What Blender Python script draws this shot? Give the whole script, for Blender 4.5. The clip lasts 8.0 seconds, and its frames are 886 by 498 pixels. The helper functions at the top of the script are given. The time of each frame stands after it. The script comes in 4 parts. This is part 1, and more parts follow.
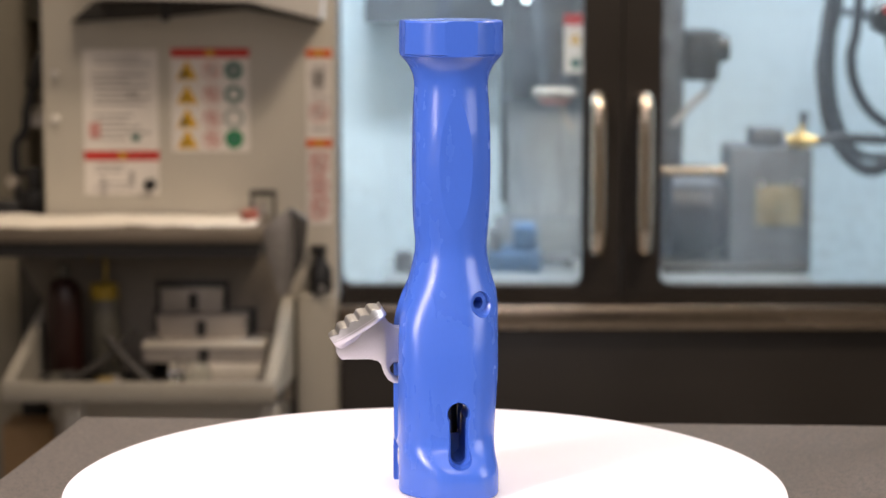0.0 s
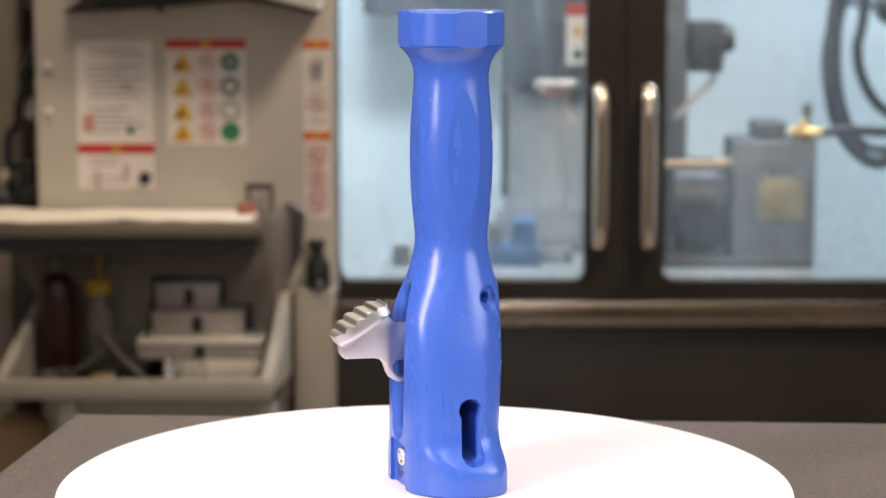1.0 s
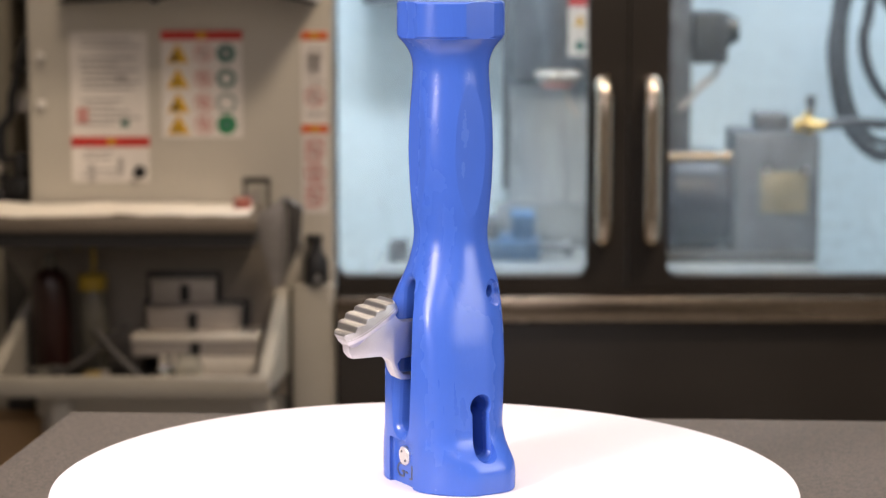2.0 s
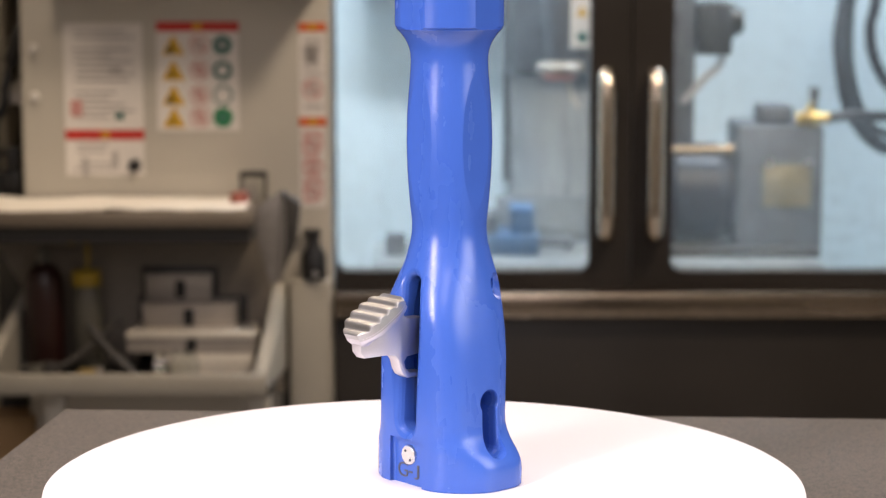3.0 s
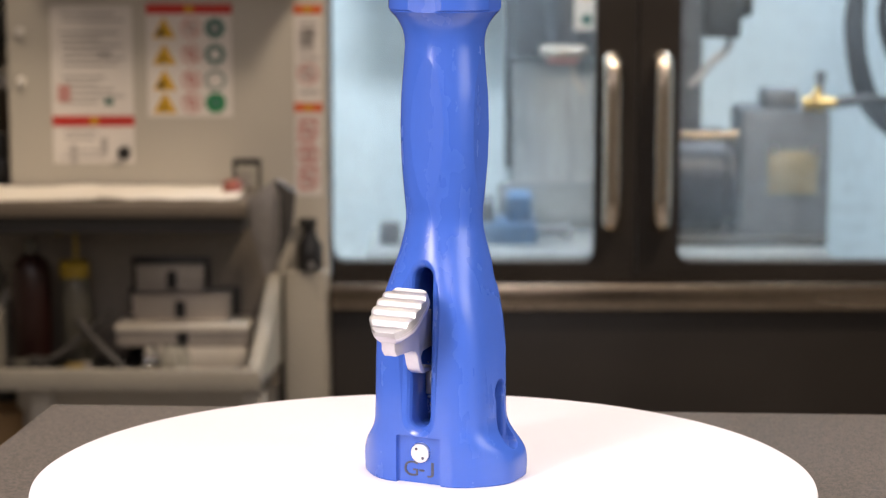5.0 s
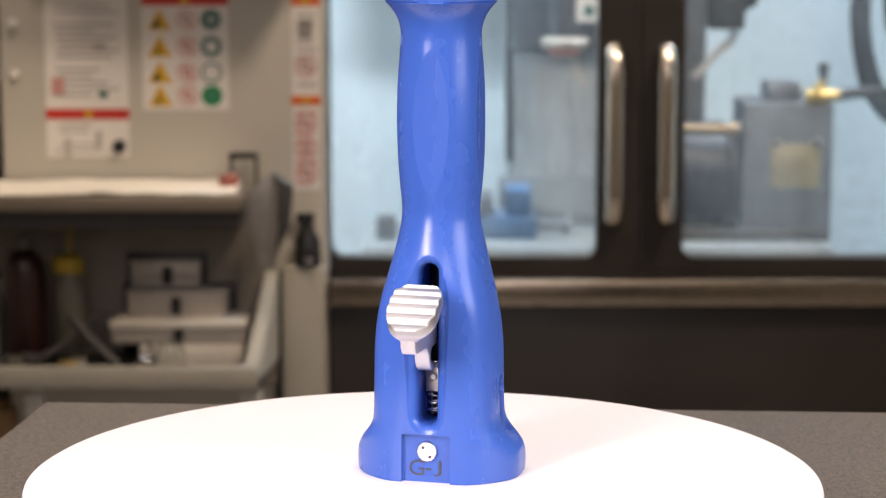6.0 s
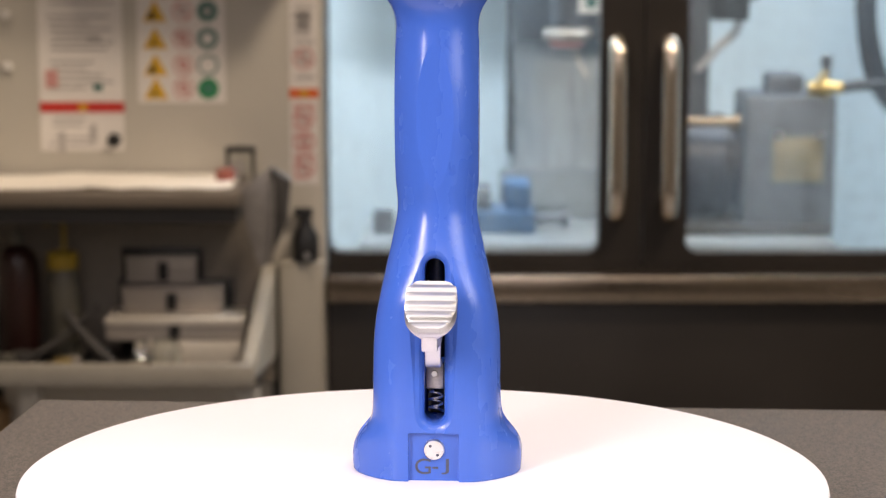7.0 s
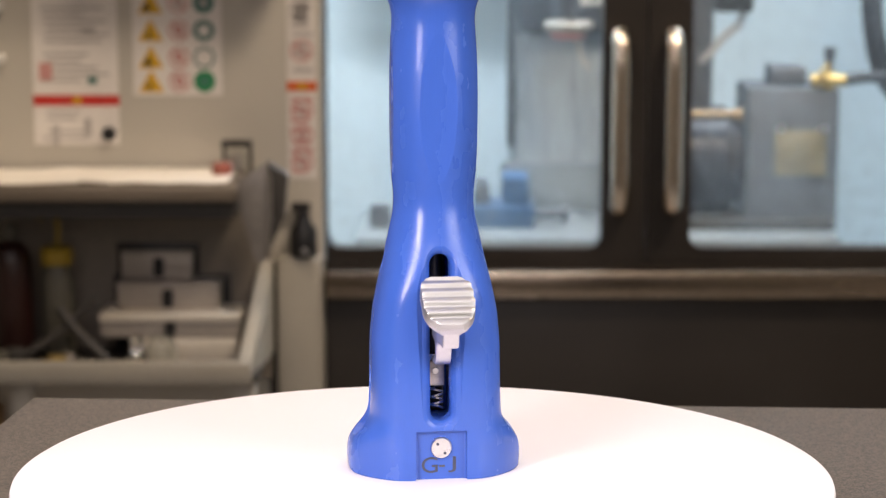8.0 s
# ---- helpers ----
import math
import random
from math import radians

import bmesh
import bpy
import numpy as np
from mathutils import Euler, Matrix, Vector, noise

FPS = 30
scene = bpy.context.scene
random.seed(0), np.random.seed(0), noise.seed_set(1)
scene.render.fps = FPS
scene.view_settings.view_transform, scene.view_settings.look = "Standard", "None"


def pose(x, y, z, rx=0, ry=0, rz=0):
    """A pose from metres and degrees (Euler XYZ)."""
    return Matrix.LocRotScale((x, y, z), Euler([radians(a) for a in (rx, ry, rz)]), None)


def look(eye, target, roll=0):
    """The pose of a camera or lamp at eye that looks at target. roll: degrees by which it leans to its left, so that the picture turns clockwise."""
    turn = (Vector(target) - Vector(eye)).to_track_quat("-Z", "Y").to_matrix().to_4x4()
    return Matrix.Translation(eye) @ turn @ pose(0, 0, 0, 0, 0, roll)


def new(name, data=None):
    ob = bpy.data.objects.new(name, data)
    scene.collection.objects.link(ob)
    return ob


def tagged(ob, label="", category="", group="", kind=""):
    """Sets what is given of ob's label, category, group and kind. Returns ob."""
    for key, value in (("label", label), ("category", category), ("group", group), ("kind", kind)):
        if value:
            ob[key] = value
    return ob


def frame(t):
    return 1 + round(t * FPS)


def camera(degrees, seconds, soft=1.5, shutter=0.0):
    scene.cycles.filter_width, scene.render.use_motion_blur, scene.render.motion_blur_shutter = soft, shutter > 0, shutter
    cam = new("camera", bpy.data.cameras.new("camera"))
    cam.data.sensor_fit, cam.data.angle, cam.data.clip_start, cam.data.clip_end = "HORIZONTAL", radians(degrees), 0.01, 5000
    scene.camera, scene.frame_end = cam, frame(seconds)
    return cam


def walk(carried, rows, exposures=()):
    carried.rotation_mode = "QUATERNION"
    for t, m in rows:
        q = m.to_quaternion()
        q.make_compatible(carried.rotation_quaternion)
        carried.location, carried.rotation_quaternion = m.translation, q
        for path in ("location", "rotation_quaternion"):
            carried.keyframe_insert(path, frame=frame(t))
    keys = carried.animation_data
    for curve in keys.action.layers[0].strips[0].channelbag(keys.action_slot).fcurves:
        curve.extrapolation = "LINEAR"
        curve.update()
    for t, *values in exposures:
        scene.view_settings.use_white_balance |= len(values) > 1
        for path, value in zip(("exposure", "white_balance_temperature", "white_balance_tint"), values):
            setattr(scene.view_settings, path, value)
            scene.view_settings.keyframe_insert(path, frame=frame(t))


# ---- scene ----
EYE = 1.477          # height of the lens above the floor
DISC_TOP = EYE - 0.263
MACHINE = 4.08      # front plane of the machine's doors


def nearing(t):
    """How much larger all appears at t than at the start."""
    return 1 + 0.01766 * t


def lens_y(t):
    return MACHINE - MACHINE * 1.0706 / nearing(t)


# disc kept at a distance from the lens that fits the camera's view
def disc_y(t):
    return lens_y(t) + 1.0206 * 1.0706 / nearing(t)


def lens_pitch(t):
    return math.degrees(math.atan((1071 * nearing(t) - 544) / 3961))


TIMES = [0.5 * k for k in range(17)]
cam = camera(math.degrees(2 * math.atan(784 / 3961)), 8.0, soft=1.2)
cam.data.dof.use_dof = True
cam.data.dof.focus_distance = 1.01
cam.data.dof.aperture_fstop = 16.0
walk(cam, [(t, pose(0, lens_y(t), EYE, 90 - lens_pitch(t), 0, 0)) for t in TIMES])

# ---- world, light, exposure ----
world = bpy.data.worlds.new("world")
scene.world = world
world.use_nodes = True
world.node_tree.nodes["Background"].inputs["Color"].default_value = (0.9, 0.95, 1.0, 1)
world.node_tree.nodes["Background"].inputs["Strength"].default_value = 0.07
scene.view_settings.exposure = 0.0


def area_lamp(name, eye, target, sx, sy, watts, color, spread=180):
    data = bpy.data.lights.new(name, "AREA")
    data.shape, data.size, data.size_y, data.energy, data.color = "RECTANGLE", sx, sy, watts, color
    data.spread = radians(spread)
    ob = new(name, data)
    ob.matrix_world = look(eye, target)
    return ob


WARM = (1.0, 0.80, 0.59)
# photo lamps over and beside the bench
area_lamp("photo_lamp", (-0.82, 0.10, 1.90), (0, 1.02, 1.35), 0.15, 0.9, 5.2, (1.0, 0.89, 0.90), 80)
area_lamp("photo_lamp", (1.05, 0.35, 1.85), (0, 1.02, 1.35), 0.8, 0.9, 3.3, (1.0, 0.96, 0.97), 80)
area_lamp("photo_lamp", (-0.2, 0.75, 2.75), (0, 1.0, 1.2), 2.4, 1.7, 15.5, (1.0, 0.90, 0.96), 125)
# hall lamps under the ceiling
area_lamp("hall_lamp", (1.0, 2.5, 3.35), (-0.5, 4.0, 0.9), 0.5, 0.5, 48, WARM)
area_lamp("hall_lamp", (-0.7, 3.3, 3.35), (-0.7, 3.4, 0), 0.9, 0.3, 30, WARM)
area_lamp("hall_lamp", (1.3, 2.2, 3.35), (1.3, 2.4, 0), 0.3, 1.2, 10, WARM)
# unseen lamp behind the camera, added for handle reflections and fill
area_lamp("hall_lamp", (0.2, -1.6, 3.35), (0.2, -2.4, 0), 1.2, 0.4, 36, (1.0, 0.86, 0.70))
# lamps inside the milling machine
area_lamp("machine_lamp", (-0.1, 4.66, 2.2), (0.0, 5.1, 0.9), 0.8, 0.12, 38, (0.85, 0.92, 1.0))
area_lamp("machine_lamp", (0.95, 4.6, 2.2), (0.8, 5.1, 0.9), 0.6, 0.12, 19, (0.85, 0.92, 1.0))


# ---- materials ----
def material(name, color, rough=0.5, metal=0.0, spread=0.12, scale=8.0, bump=0.05, fine=120.0, coat=0.0, stretch=(1, 1, 1), spec=0.5, range_half=0.4):
    """A surface with variation at two scales and fine relief."""
    m = bpy.data.materials.new(name)
    m.use_nodes = True
    nt = m.node_tree
    b = nt.nodes["Principled BSDF"]
    tc = nt.nodes.new("ShaderNodeTexCoord")
    mp = nt.nodes.new("ShaderNodeMapping")
    mp.inputs["Scale"].default_value = stretch
    nt.links.new(tc.outputs["Object"], mp.inputs["Vector"])
    n1 = nt.nodes.new("ShaderNodeTexNoise")
    n1.inputs["Scale"].default_value, n1.inputs["Detail"].default_value = scale, 6
    n2 = nt.nodes.new("ShaderNodeTexNoise")
    n2.inputs["Scale"].default_value, n2.inputs["Detail"].default_value = fine, 4
    for n in (n1, n2):
        nt.links.new(mp.outputs[0], n.inputs["Vector"])
    mix = nt.nodes.new("ShaderNodeMath")
    mix.operation = "ADD"
    nt.links.new(n1.outputs["Fac"], mix.inputs[0])
    nt.links.new(n2.outputs["Fac"], mix.inputs[1])
    ramp = nt.nodes.new("ShaderNodeMapRange")
    ramp.inputs["From Min"].default_value, ramp.inputs["From Max"].default_value = 1 - range_half, 1 + range_half
    ramp.inputs["To Min"].default_value, ramp.inputs["To Max"].default_value = 1 - spread, 1 + spread
    nt.links.new(mix.outputs[0], ramp.inputs["Value"])
    col = nt.nodes.new("ShaderNodeVectorMath")
    col.operation = "SCALE"
    col.inputs[0].default_value = color
    nt.links.new(ramp.outputs[0], col.inputs["Scale"])
    nt.links.new(col.outputs[0], b.inputs["Base Color"])
    rr = nt.nodes.new("ShaderNodeMapRange")
    rr.inputs["From Min"].default_value, rr.inputs["From Max"].default_value = 0.3, 0.7
    rr.inputs["To Min"].default_value, rr.inputs["To Max"].default_value = max(rough - 0.06, 0.02), min(rough + 0.06, 1)
    nt.links.new(n1.outputs["Fac"], rr.inputs["Value"])
    nt.links.new(rr.outputs[0], b.inputs["Roughness"])
    b.inputs["Metallic"].default_value = metal
    b.inputs["Coat Weight"].default_value = coat
    b.inputs["Specular IOR Level"].default_value = spec
    if bump:
        bp = nt.nodes.new("ShaderNodeBump")
        bp.inputs["Strength"].default_value = bump
        bp.inputs["Distance"].default_value = 0.002
        nt.links.new(n2.outputs["Fac"], bp.inputs["Height"])
        nt.links.new(bp.outputs[0], b.inputs["Normal"])
    return m


def glass_material(name, color, rough=0.0):
    m = bpy.data.materials.new(name)
    m.use_nodes = True
    b = m.node_tree.nodes["Principled BSDF"]
    b.inputs["Base Color"].default_value = (*color, 1)
    b.inputs["Transmission Weight"].default_value = 1.0
    b.inputs["Roughness"].default_value = rough
    b.inputs["IOR"].default_value = 1.45
    return m


M_BLUE = material("blue_anodised", (0.044, 0.114, 0.475), 0.26, 0.0, 0.03, 60, 0.03, 1400, 0.0, (1, 1, .10))
nt = M_BLUE.node_tree
spots = nt.nodes.new("ShaderNodeTexCoord")
# uneven, brushed gloss
gloss = nt.nodes["Principled BSDF"].inputs["Roughness"].links[0].from_node
gloss.inputs["To Min"].default_value, gloss.inputs["To Max"].default_value = .17, .31
# dull handling marks: soft patches of lower gloss
marks = nt.nodes.new("ShaderNodeTexNoise")
marks.inputs["Scale"].default_value, marks.inputs["Detail"].default_value, marks.inputs["Roughness"].default_value = 110.0, 3, .5
nt.links.new(spots.outputs["Object"], marks.inputs["Vector"])
patch = nt.nodes.new("ShaderNodeMapRange")
patch.inputs["From Min"].default_value, patch.inputs["From Max"].default_value, patch.inputs["To Max"].default_value = .45, .75, .04
nt.links.new(marks.outputs["Fac"], patch.inputs["Value"])
duller = nt.nodes.new("ShaderNodeMath")
nt.links.new(gloss.outputs[0], duller.inputs[0])
nt.links.new(patch.outputs[0], duller.inputs[1])
nt.links.new(duller.outputs[0], nt.nodes["Principled BSDF"].inputs["Roughness"])
# faint waviness left by hand polishing
wave = nt.nodes.new("ShaderNodeTexNoise")
wave.inputs["Scale"].default_value, wave.inputs["Detail"].default_value = 95.0, 2
nt.links.new(spots.outputs["Object"], wave.inputs["Vector"])
swell = nt.nodes.new("ShaderNodeBump")
swell.inputs["Strength"].default_value, swell.inputs["Distance"].default_value = 0.12, 0.0012
nt.links.new(wave.outputs["Fac"], swell.inputs["Height"])
nt.links.new(swell.outputs[0], nt.nodes["Bump"].inputs["Normal"])
M_STEEL = material("satin_steel", (0.60, 0.58, 0.61), 0.42, 1.0, 0.06, 60, 0.05, 1500)
M_PAD = material("machined_steel", (0.46, 0.455, 0.45), 0.43, 1.0, 0.05, 80, 0.05, 900, 0, (.1, 1, 1))
M_CHROME = material("bright_steel", (0.74, 0.73, 0.72), 0.27, 1.0, 0.05, 80, 0.02, 900)
M_BLACK = material("black_plastic", (0.012, 0.012, 0.014), 0.35, 0.0, 0.2, 20, 0.05, 300)
M_ENGRAVE = material("dark_engraving", (0.05, 0.055, 0.085), 0.6, 0.0, 0.3, 300, 0.1, 2000)
M_DISC = material("white_acrylic", (0.80, 0.765, 0.785), 0.42, 0.0, 0.006, 3, 0.0, 20)
M_BENCH = material("speckled_stone", (0.080, 0.068, 0.058), 0.6, 0.0, 0.75, 420, 0.15, 1000, range_half=0.19)
M_BEIGE = material("beige_paint", (0.50, 0.47, 0.42), 0.42, 0.0, 0.05, 3, 0.05, 250)
# beige paint darkened to imitate the weaker light on post and tray
M_BEIGE_DIM = material("shaded_beige_paint", (0.29, 0.27, 0.235), 0.45, 0.0, 0.12, 6, 0.06, 200)
M_PALE = material("pale_grey_paint", (0.62, 0.60, 0.58), 0.42, 0.0, 0.05, 3, 0.05, 250)
M_DOOR = material("dark_bronze_paint", (0.021, 0.0175, 0.0155), 0.42, 0.0, 0.12, 5, 0.06, 250, spec=0.35)
M_BRUSHED = material("brushed_stainless", (0.36, 0.30, 0.24), 0.24, 1.0, 0.45, 3, 0.10, 90, 0, (0.8, 1, 5))
M_PULL = material("polished_stainless", (0.74, 0.65, 0.55), 0.2, 1.0, 0.08, 20, 0.03, 90, 0, (1, 1, .1))
M_PLATE = material("dull_steel_plate", (0.30, 0.28, 0.265), 0.4, 0.7, 0.25, 8, 0.08, 90)
# aluminium lightened to imitate light caught by one ledge and the bottom block
M_ALU_LIT = material("lit_aluminium", (0.74, 0.68, 0.59), 0.36, 0.3, 0.1, 12, 0.05, 120)
M_SHELF = material("brushed_shelf_steel", (0.21, 0.175, 0.14), 0.42, 0.6, 0.12, 5, 0.08, 90, 0, (0.2, 3, 1))
# also stands in for shade on gap strip, plate fold and shelf slab
M_CAVE = material("dark_grey_paint_and_shade", (0.032, 0.029, 0.027), 0.6, 0.0, 0.2, 5, 0.05, 100)
M_ALU = material("milled_aluminium", (0.42, 0.38, 0.34), 0.4, 0.5, 0.12, 12, 0.06, 160)
M_CAST = material("grey_cast_iron", (0.105, 0.115, 0.135), 0.5, 0.2, 0.4, 9, 0.2, 45)
M_INNER = material("white_enamel", (0.62, 0.70, 0.74), 0.5, 0.0, 0.08, 3, 0.03, 60)
M_HOSE = material("black_rubber", (0.02, 0.022, 0.03), 0.5, 0.0, 0.2, 20, 0.05, 200)
M_BRASS = material("brass", (0.48, 0.35, 0.13), 0.42, 1.0, 0.1, 30, 0.03, 200)
M_RED = material("red_print", (0.52, 0.035, 0.025), 0.45, 0.0, 0.06, 20, 0.0, 200)
M_ORANGE = material("orange_print", (0.66, 0.13, 0.03), 0.45, 0.0, 0.06, 20, 0.0, 200)
M_MAT = material("white_mat", (0.80, 0.76, 0.70), 0.5, 0.0, 0.08, 6, 0.05, 120)
M_PAPER = material("white_decal", (0.73, 0.69, 0.66), 0.5, 0.0, 0.05, 12, 0.0, 200)
M_YELLOW = material("yellow_print", (0.62, 0.36, 0.02), 0.45, 0.0, 0.08, 20, 0.0, 200)
M_GREEN = material("green_print", (0.02, 0.22, 0.09), 0.45, 0.0, 0.08, 20, 0.0, 200)
M_TEAL = material("teal_print", (0.07, 0.17, 0.15), 0.45, 0.0, 0.08, 20, 0.0, 200)
M_PINK = material("faded_red_print", (0.55, 0.27, 0.25), 0.5, 0.0, 0.08, 20, 0.0, 200)
M_GREYINK = material("grey_print", (0.44, 0.41, 0.40), 0.5, 0.0, 0.1, 20, 0.0, 200)
M_MAROON = material("maroon_plastic", (0.022, 0.007, 0.006), 0.35, 0.0, 0.15, 10, 0.03, 100)
M_MILKY = material("milky_plastic", (0.085, 0.08, 0.065), 0.4, 0.0, 0.1, 10, 0.03, 100)
M_YCAP = material("yellow_plastic", (0.30, 0.20, 0.015), 0.4, 0.0, 0.1, 10, 0.03, 100)
M_VISE = material("blue_vise_paint", (0.05, 0.11, 0.22), 0.45, 0.0, 0.4, 14, 0.05, 100)
M_FLOOR = material("grey_epoxy_floor", (0.20, 0.19, 0.18), 0.4, 0.0, 0.15, 2, 0.05, 60)
M_WALL = material("hall_wall_paint", (0.55, 0.53, 0.50), 0.7, 0.0, 0.06, 2, 0.05, 60)
M_GLASS = glass_material("pane_glass", (0.94, 0.98, 0.98))
# dried coolant on the panes: a thin uneven film of pale haze
nt = M_GLASS.node_tree
film = nt.nodes.new("ShaderNodeBsdfTranslucent")
film.inputs["Color"].default_value = (0.60, 0.68, 0.74, 1)
both = nt.nodes.new("ShaderNodeMixShader")
where = nt.nodes.new("ShaderNodeTexNoise")
where.inputs["Scale"].default_value, where.inputs["Detail"].default_value = 5.0, 8
spots = nt.nodes.new("ShaderNodeTexCoord")
sheer = nt.nodes.new("ShaderNodeMapping")
sheer.inputs["Scale"].default_value = (3, 1, .8)
nt.links.new(spots.outputs["Object"], sheer.inputs["Vector"])
nt.links.new(sheer.outputs[0], where.inputs["Vector"])
amount = nt.nodes.new("ShaderNodeMapRange")
amount.inputs["From Min"].default_value, amount.inputs["From Max"].default_value = .35, .7
amount.inputs["To Min"].default_value, amount.inputs["To Max"].default_value = .012, .035
nt.links.new(where.outputs["Fac"], amount.inputs["Value"])
speck = nt.nodes.new("ShaderNodeTexNoise")
speck.inputs["Scale"].default_value, speck.inputs["Detail"].default_value = 55.0, 4
nt.links.new(spots.outputs["Object"], speck.inputs["Vector"])
dots = nt.nodes.new("ShaderNodeMapRange")
dots.inputs["From Min"].default_value, dots.inputs["From Max"].default_value = .46, .66
dots.inputs["To Max"].default_value = .022
nt.links.new(speck.outputs["Fac"], dots.inputs["Value"])
haze = nt.nodes.new("ShaderNodeMath")
nt.links.new(amount.outputs[0], haze.inputs[0])
nt.links.new(dots.outputs[0], haze.inputs[1])
# the splashes grow denser towards the lower rail
height = nt.nodes.new("ShaderNodeSeparateXYZ")
nt.links.new(spots.outputs["Object"], height.inputs[0])
low = nt.nodes.new("ShaderNodeMapRange")
low.inputs["From Min"].default_value, low.inputs["From Max"].default_value = 1.15, 0.82
low.inputs["To Min"].default_value, low.inputs["To Max"].default_value = 1.0, 2.4
nt.links.new(height.outputs["Z"], low.inputs["Value"])
dense = nt.nodes.new("ShaderNodeMath")
dense.operation = "MULTIPLY"
nt.links.new(haze.outputs[0], dense.inputs[0])
nt.links.new(low.outputs[0], dense.inputs[1])
nt.links.new(dense.outputs[0], both.inputs["Fac"])
nt.links.new(nt.nodes["Principled BSDF"].outputs[0], both.inputs[1])
nt.links.new(film.outputs[0], both.inputs[2])
nt.links.new(both.outputs[0], nt.nodes["Material Output"].inputs["Surface"])
M_CLEAR = glass_material("clear_glass", (0.95, 0.97, 0.96), 0.03)
M_LED = bpy.data.materials.new("lit_led")
M_LED.use_nodes = True
M_LED.node_tree.nodes["Principled BSDF"].inputs["Emission Color"].default_value = (0.85, 0.95, 1, 1)
M_LED.node_tree.nodes["Principled BSDF"].inputs["Emission Strength"].default_value = 4.0


# ---- builders ----
def part(name, bm, mat, parent=None, label="", angle=38, loc=None):
    """Links a bmesh as one mesh object, under a thing or a part."""
    me = bpy.data.meshes.new(name)
    bmesh.ops.recalc_face_normals(bm, faces=bm.faces)
    bm.to_mesh(me)
    bm.free()
    me.polygons.foreach_set("use_smooth", [True] * len(me.polygons))
    me.set_sharp_from_angle(angle=radians(angle))
    me.materials.append(mat)
    ob = new(name, me)
    ob.parent = parent
    if loc:
        ob.location = loc
    if label:
        tagged(ob, label)
    return ob


def thing(name, loc, label, category, group="", kind="", rz=0):
    ob = new(name)
    ob.empty_display_size = 0.02
    ob.matrix_basis = pose(*loc, 0, 0, rz)
    return tagged(ob, label, category, group, kind)


def box(x0, x1, y0, y1, z0, z1, bevel=0.0, segs=2, bm=None):
    bm = bm or bmesh.new()
    tmp = bmesh.new()
    bmesh.ops.create_cube(tmp, size=1)
    for v in tmp.verts:
        v.co = Vector(((x0 + x1) / 2 + v.co.x * (x1 - x0), (y0 + y1) / 2 + v.co.y * (y1 - y0), (z0 + z1) / 2 + v.co.z * (z1 - z0)))
    if bevel:
        bmesh.ops.bevel(tmp, geom=tmp.edges[:], offset=bevel, segments=segs, affect="EDGES", profile=0.5)
    return merged(bm, tmp)


def merged(bm, tmp):
    me = bpy.data.meshes.new("tmp")
    tmp.to_mesh(me)
    tmp.free()
    bm.from_mesh(me)
    bpy.data.meshes.remove(me)
    return bm


def loft(rings, cap=True, close=True, bm=None):
    """Joins rings of points, one after another."""
    bm = bm or bmesh.new()
    rows = [[bm.verts.new(p) for p in ring] for ring in rings]
    n = len(rows[0])
    for a, b in zip(rows, rows[1:]):
        for i in range(n if close else n - 1):
            j = (i + 1) % n
            bm.faces.new((a[i], a[j], b[j], b[i]))
    if cap:
        bm.faces.new(rows[0][::-1])
        bm.faces.new(rows[-1])
    return bm


def lathe(profile, n=32, center=(0, 0, 0), axis="z", bm=None):
    """profile: (radius, height) pairs turned round an axis."""
    rings = []
    for r, h in profile:
        ring = []
        for k in range(n):
            a = 2 * math.pi * k / n
            u, v = max(r, 1e-5) * math.cos(a), max(r, 1e-5) * math.sin(a)
            p = {"z": (u, v, h), "y": (u, h, v), "x": (h, u, v)}[axis]
            ring.append(Vector(p) + Vector(center))
        rings.append(ring)
    return loft(rings, bm=bm)


def smooth_path(points, per=8):
    """A smooth line through the given points."""
    pts = [Vector(p) for p in points]
    pts = [2 * pts[0] - pts[1]] + pts + [2 * pts[-1] - pts[-2]]
    out = []
    for i in range(1, len(pts) - 2):
        a, b, c, d = pts[i - 1:i + 3]
        for k in range(per):
            t = k / per
            out.append(0.5 * ((2 * b) + (c - a) * t + (2 * a - 5 * b + 4 * c - d) * t * t + (3 * b - a - 3 * c + d) * t ** 3))
    return out + [pts[-2]]


def tube(points, r, n=12, per=8, bm=None):
    path = smooth_path(points, per)
    rings = []
    up = Vector((0.1, 0.9, 0.3)).normalized()
    for i, p in enumerate(path):
        d = (path[min(i + 1, len(path) - 1)] - path[max(i - 1, 0)]).normalized()
        u = d.cross(up).normalized()
        v = d.cross(u).normalized()
        rings.append([p + r * (math.cos(2 * math.pi * k / n) * u + math.sin(2 * math.pi * k / n) * v) for k in range(n)])
    return loft(rings, bm=bm)


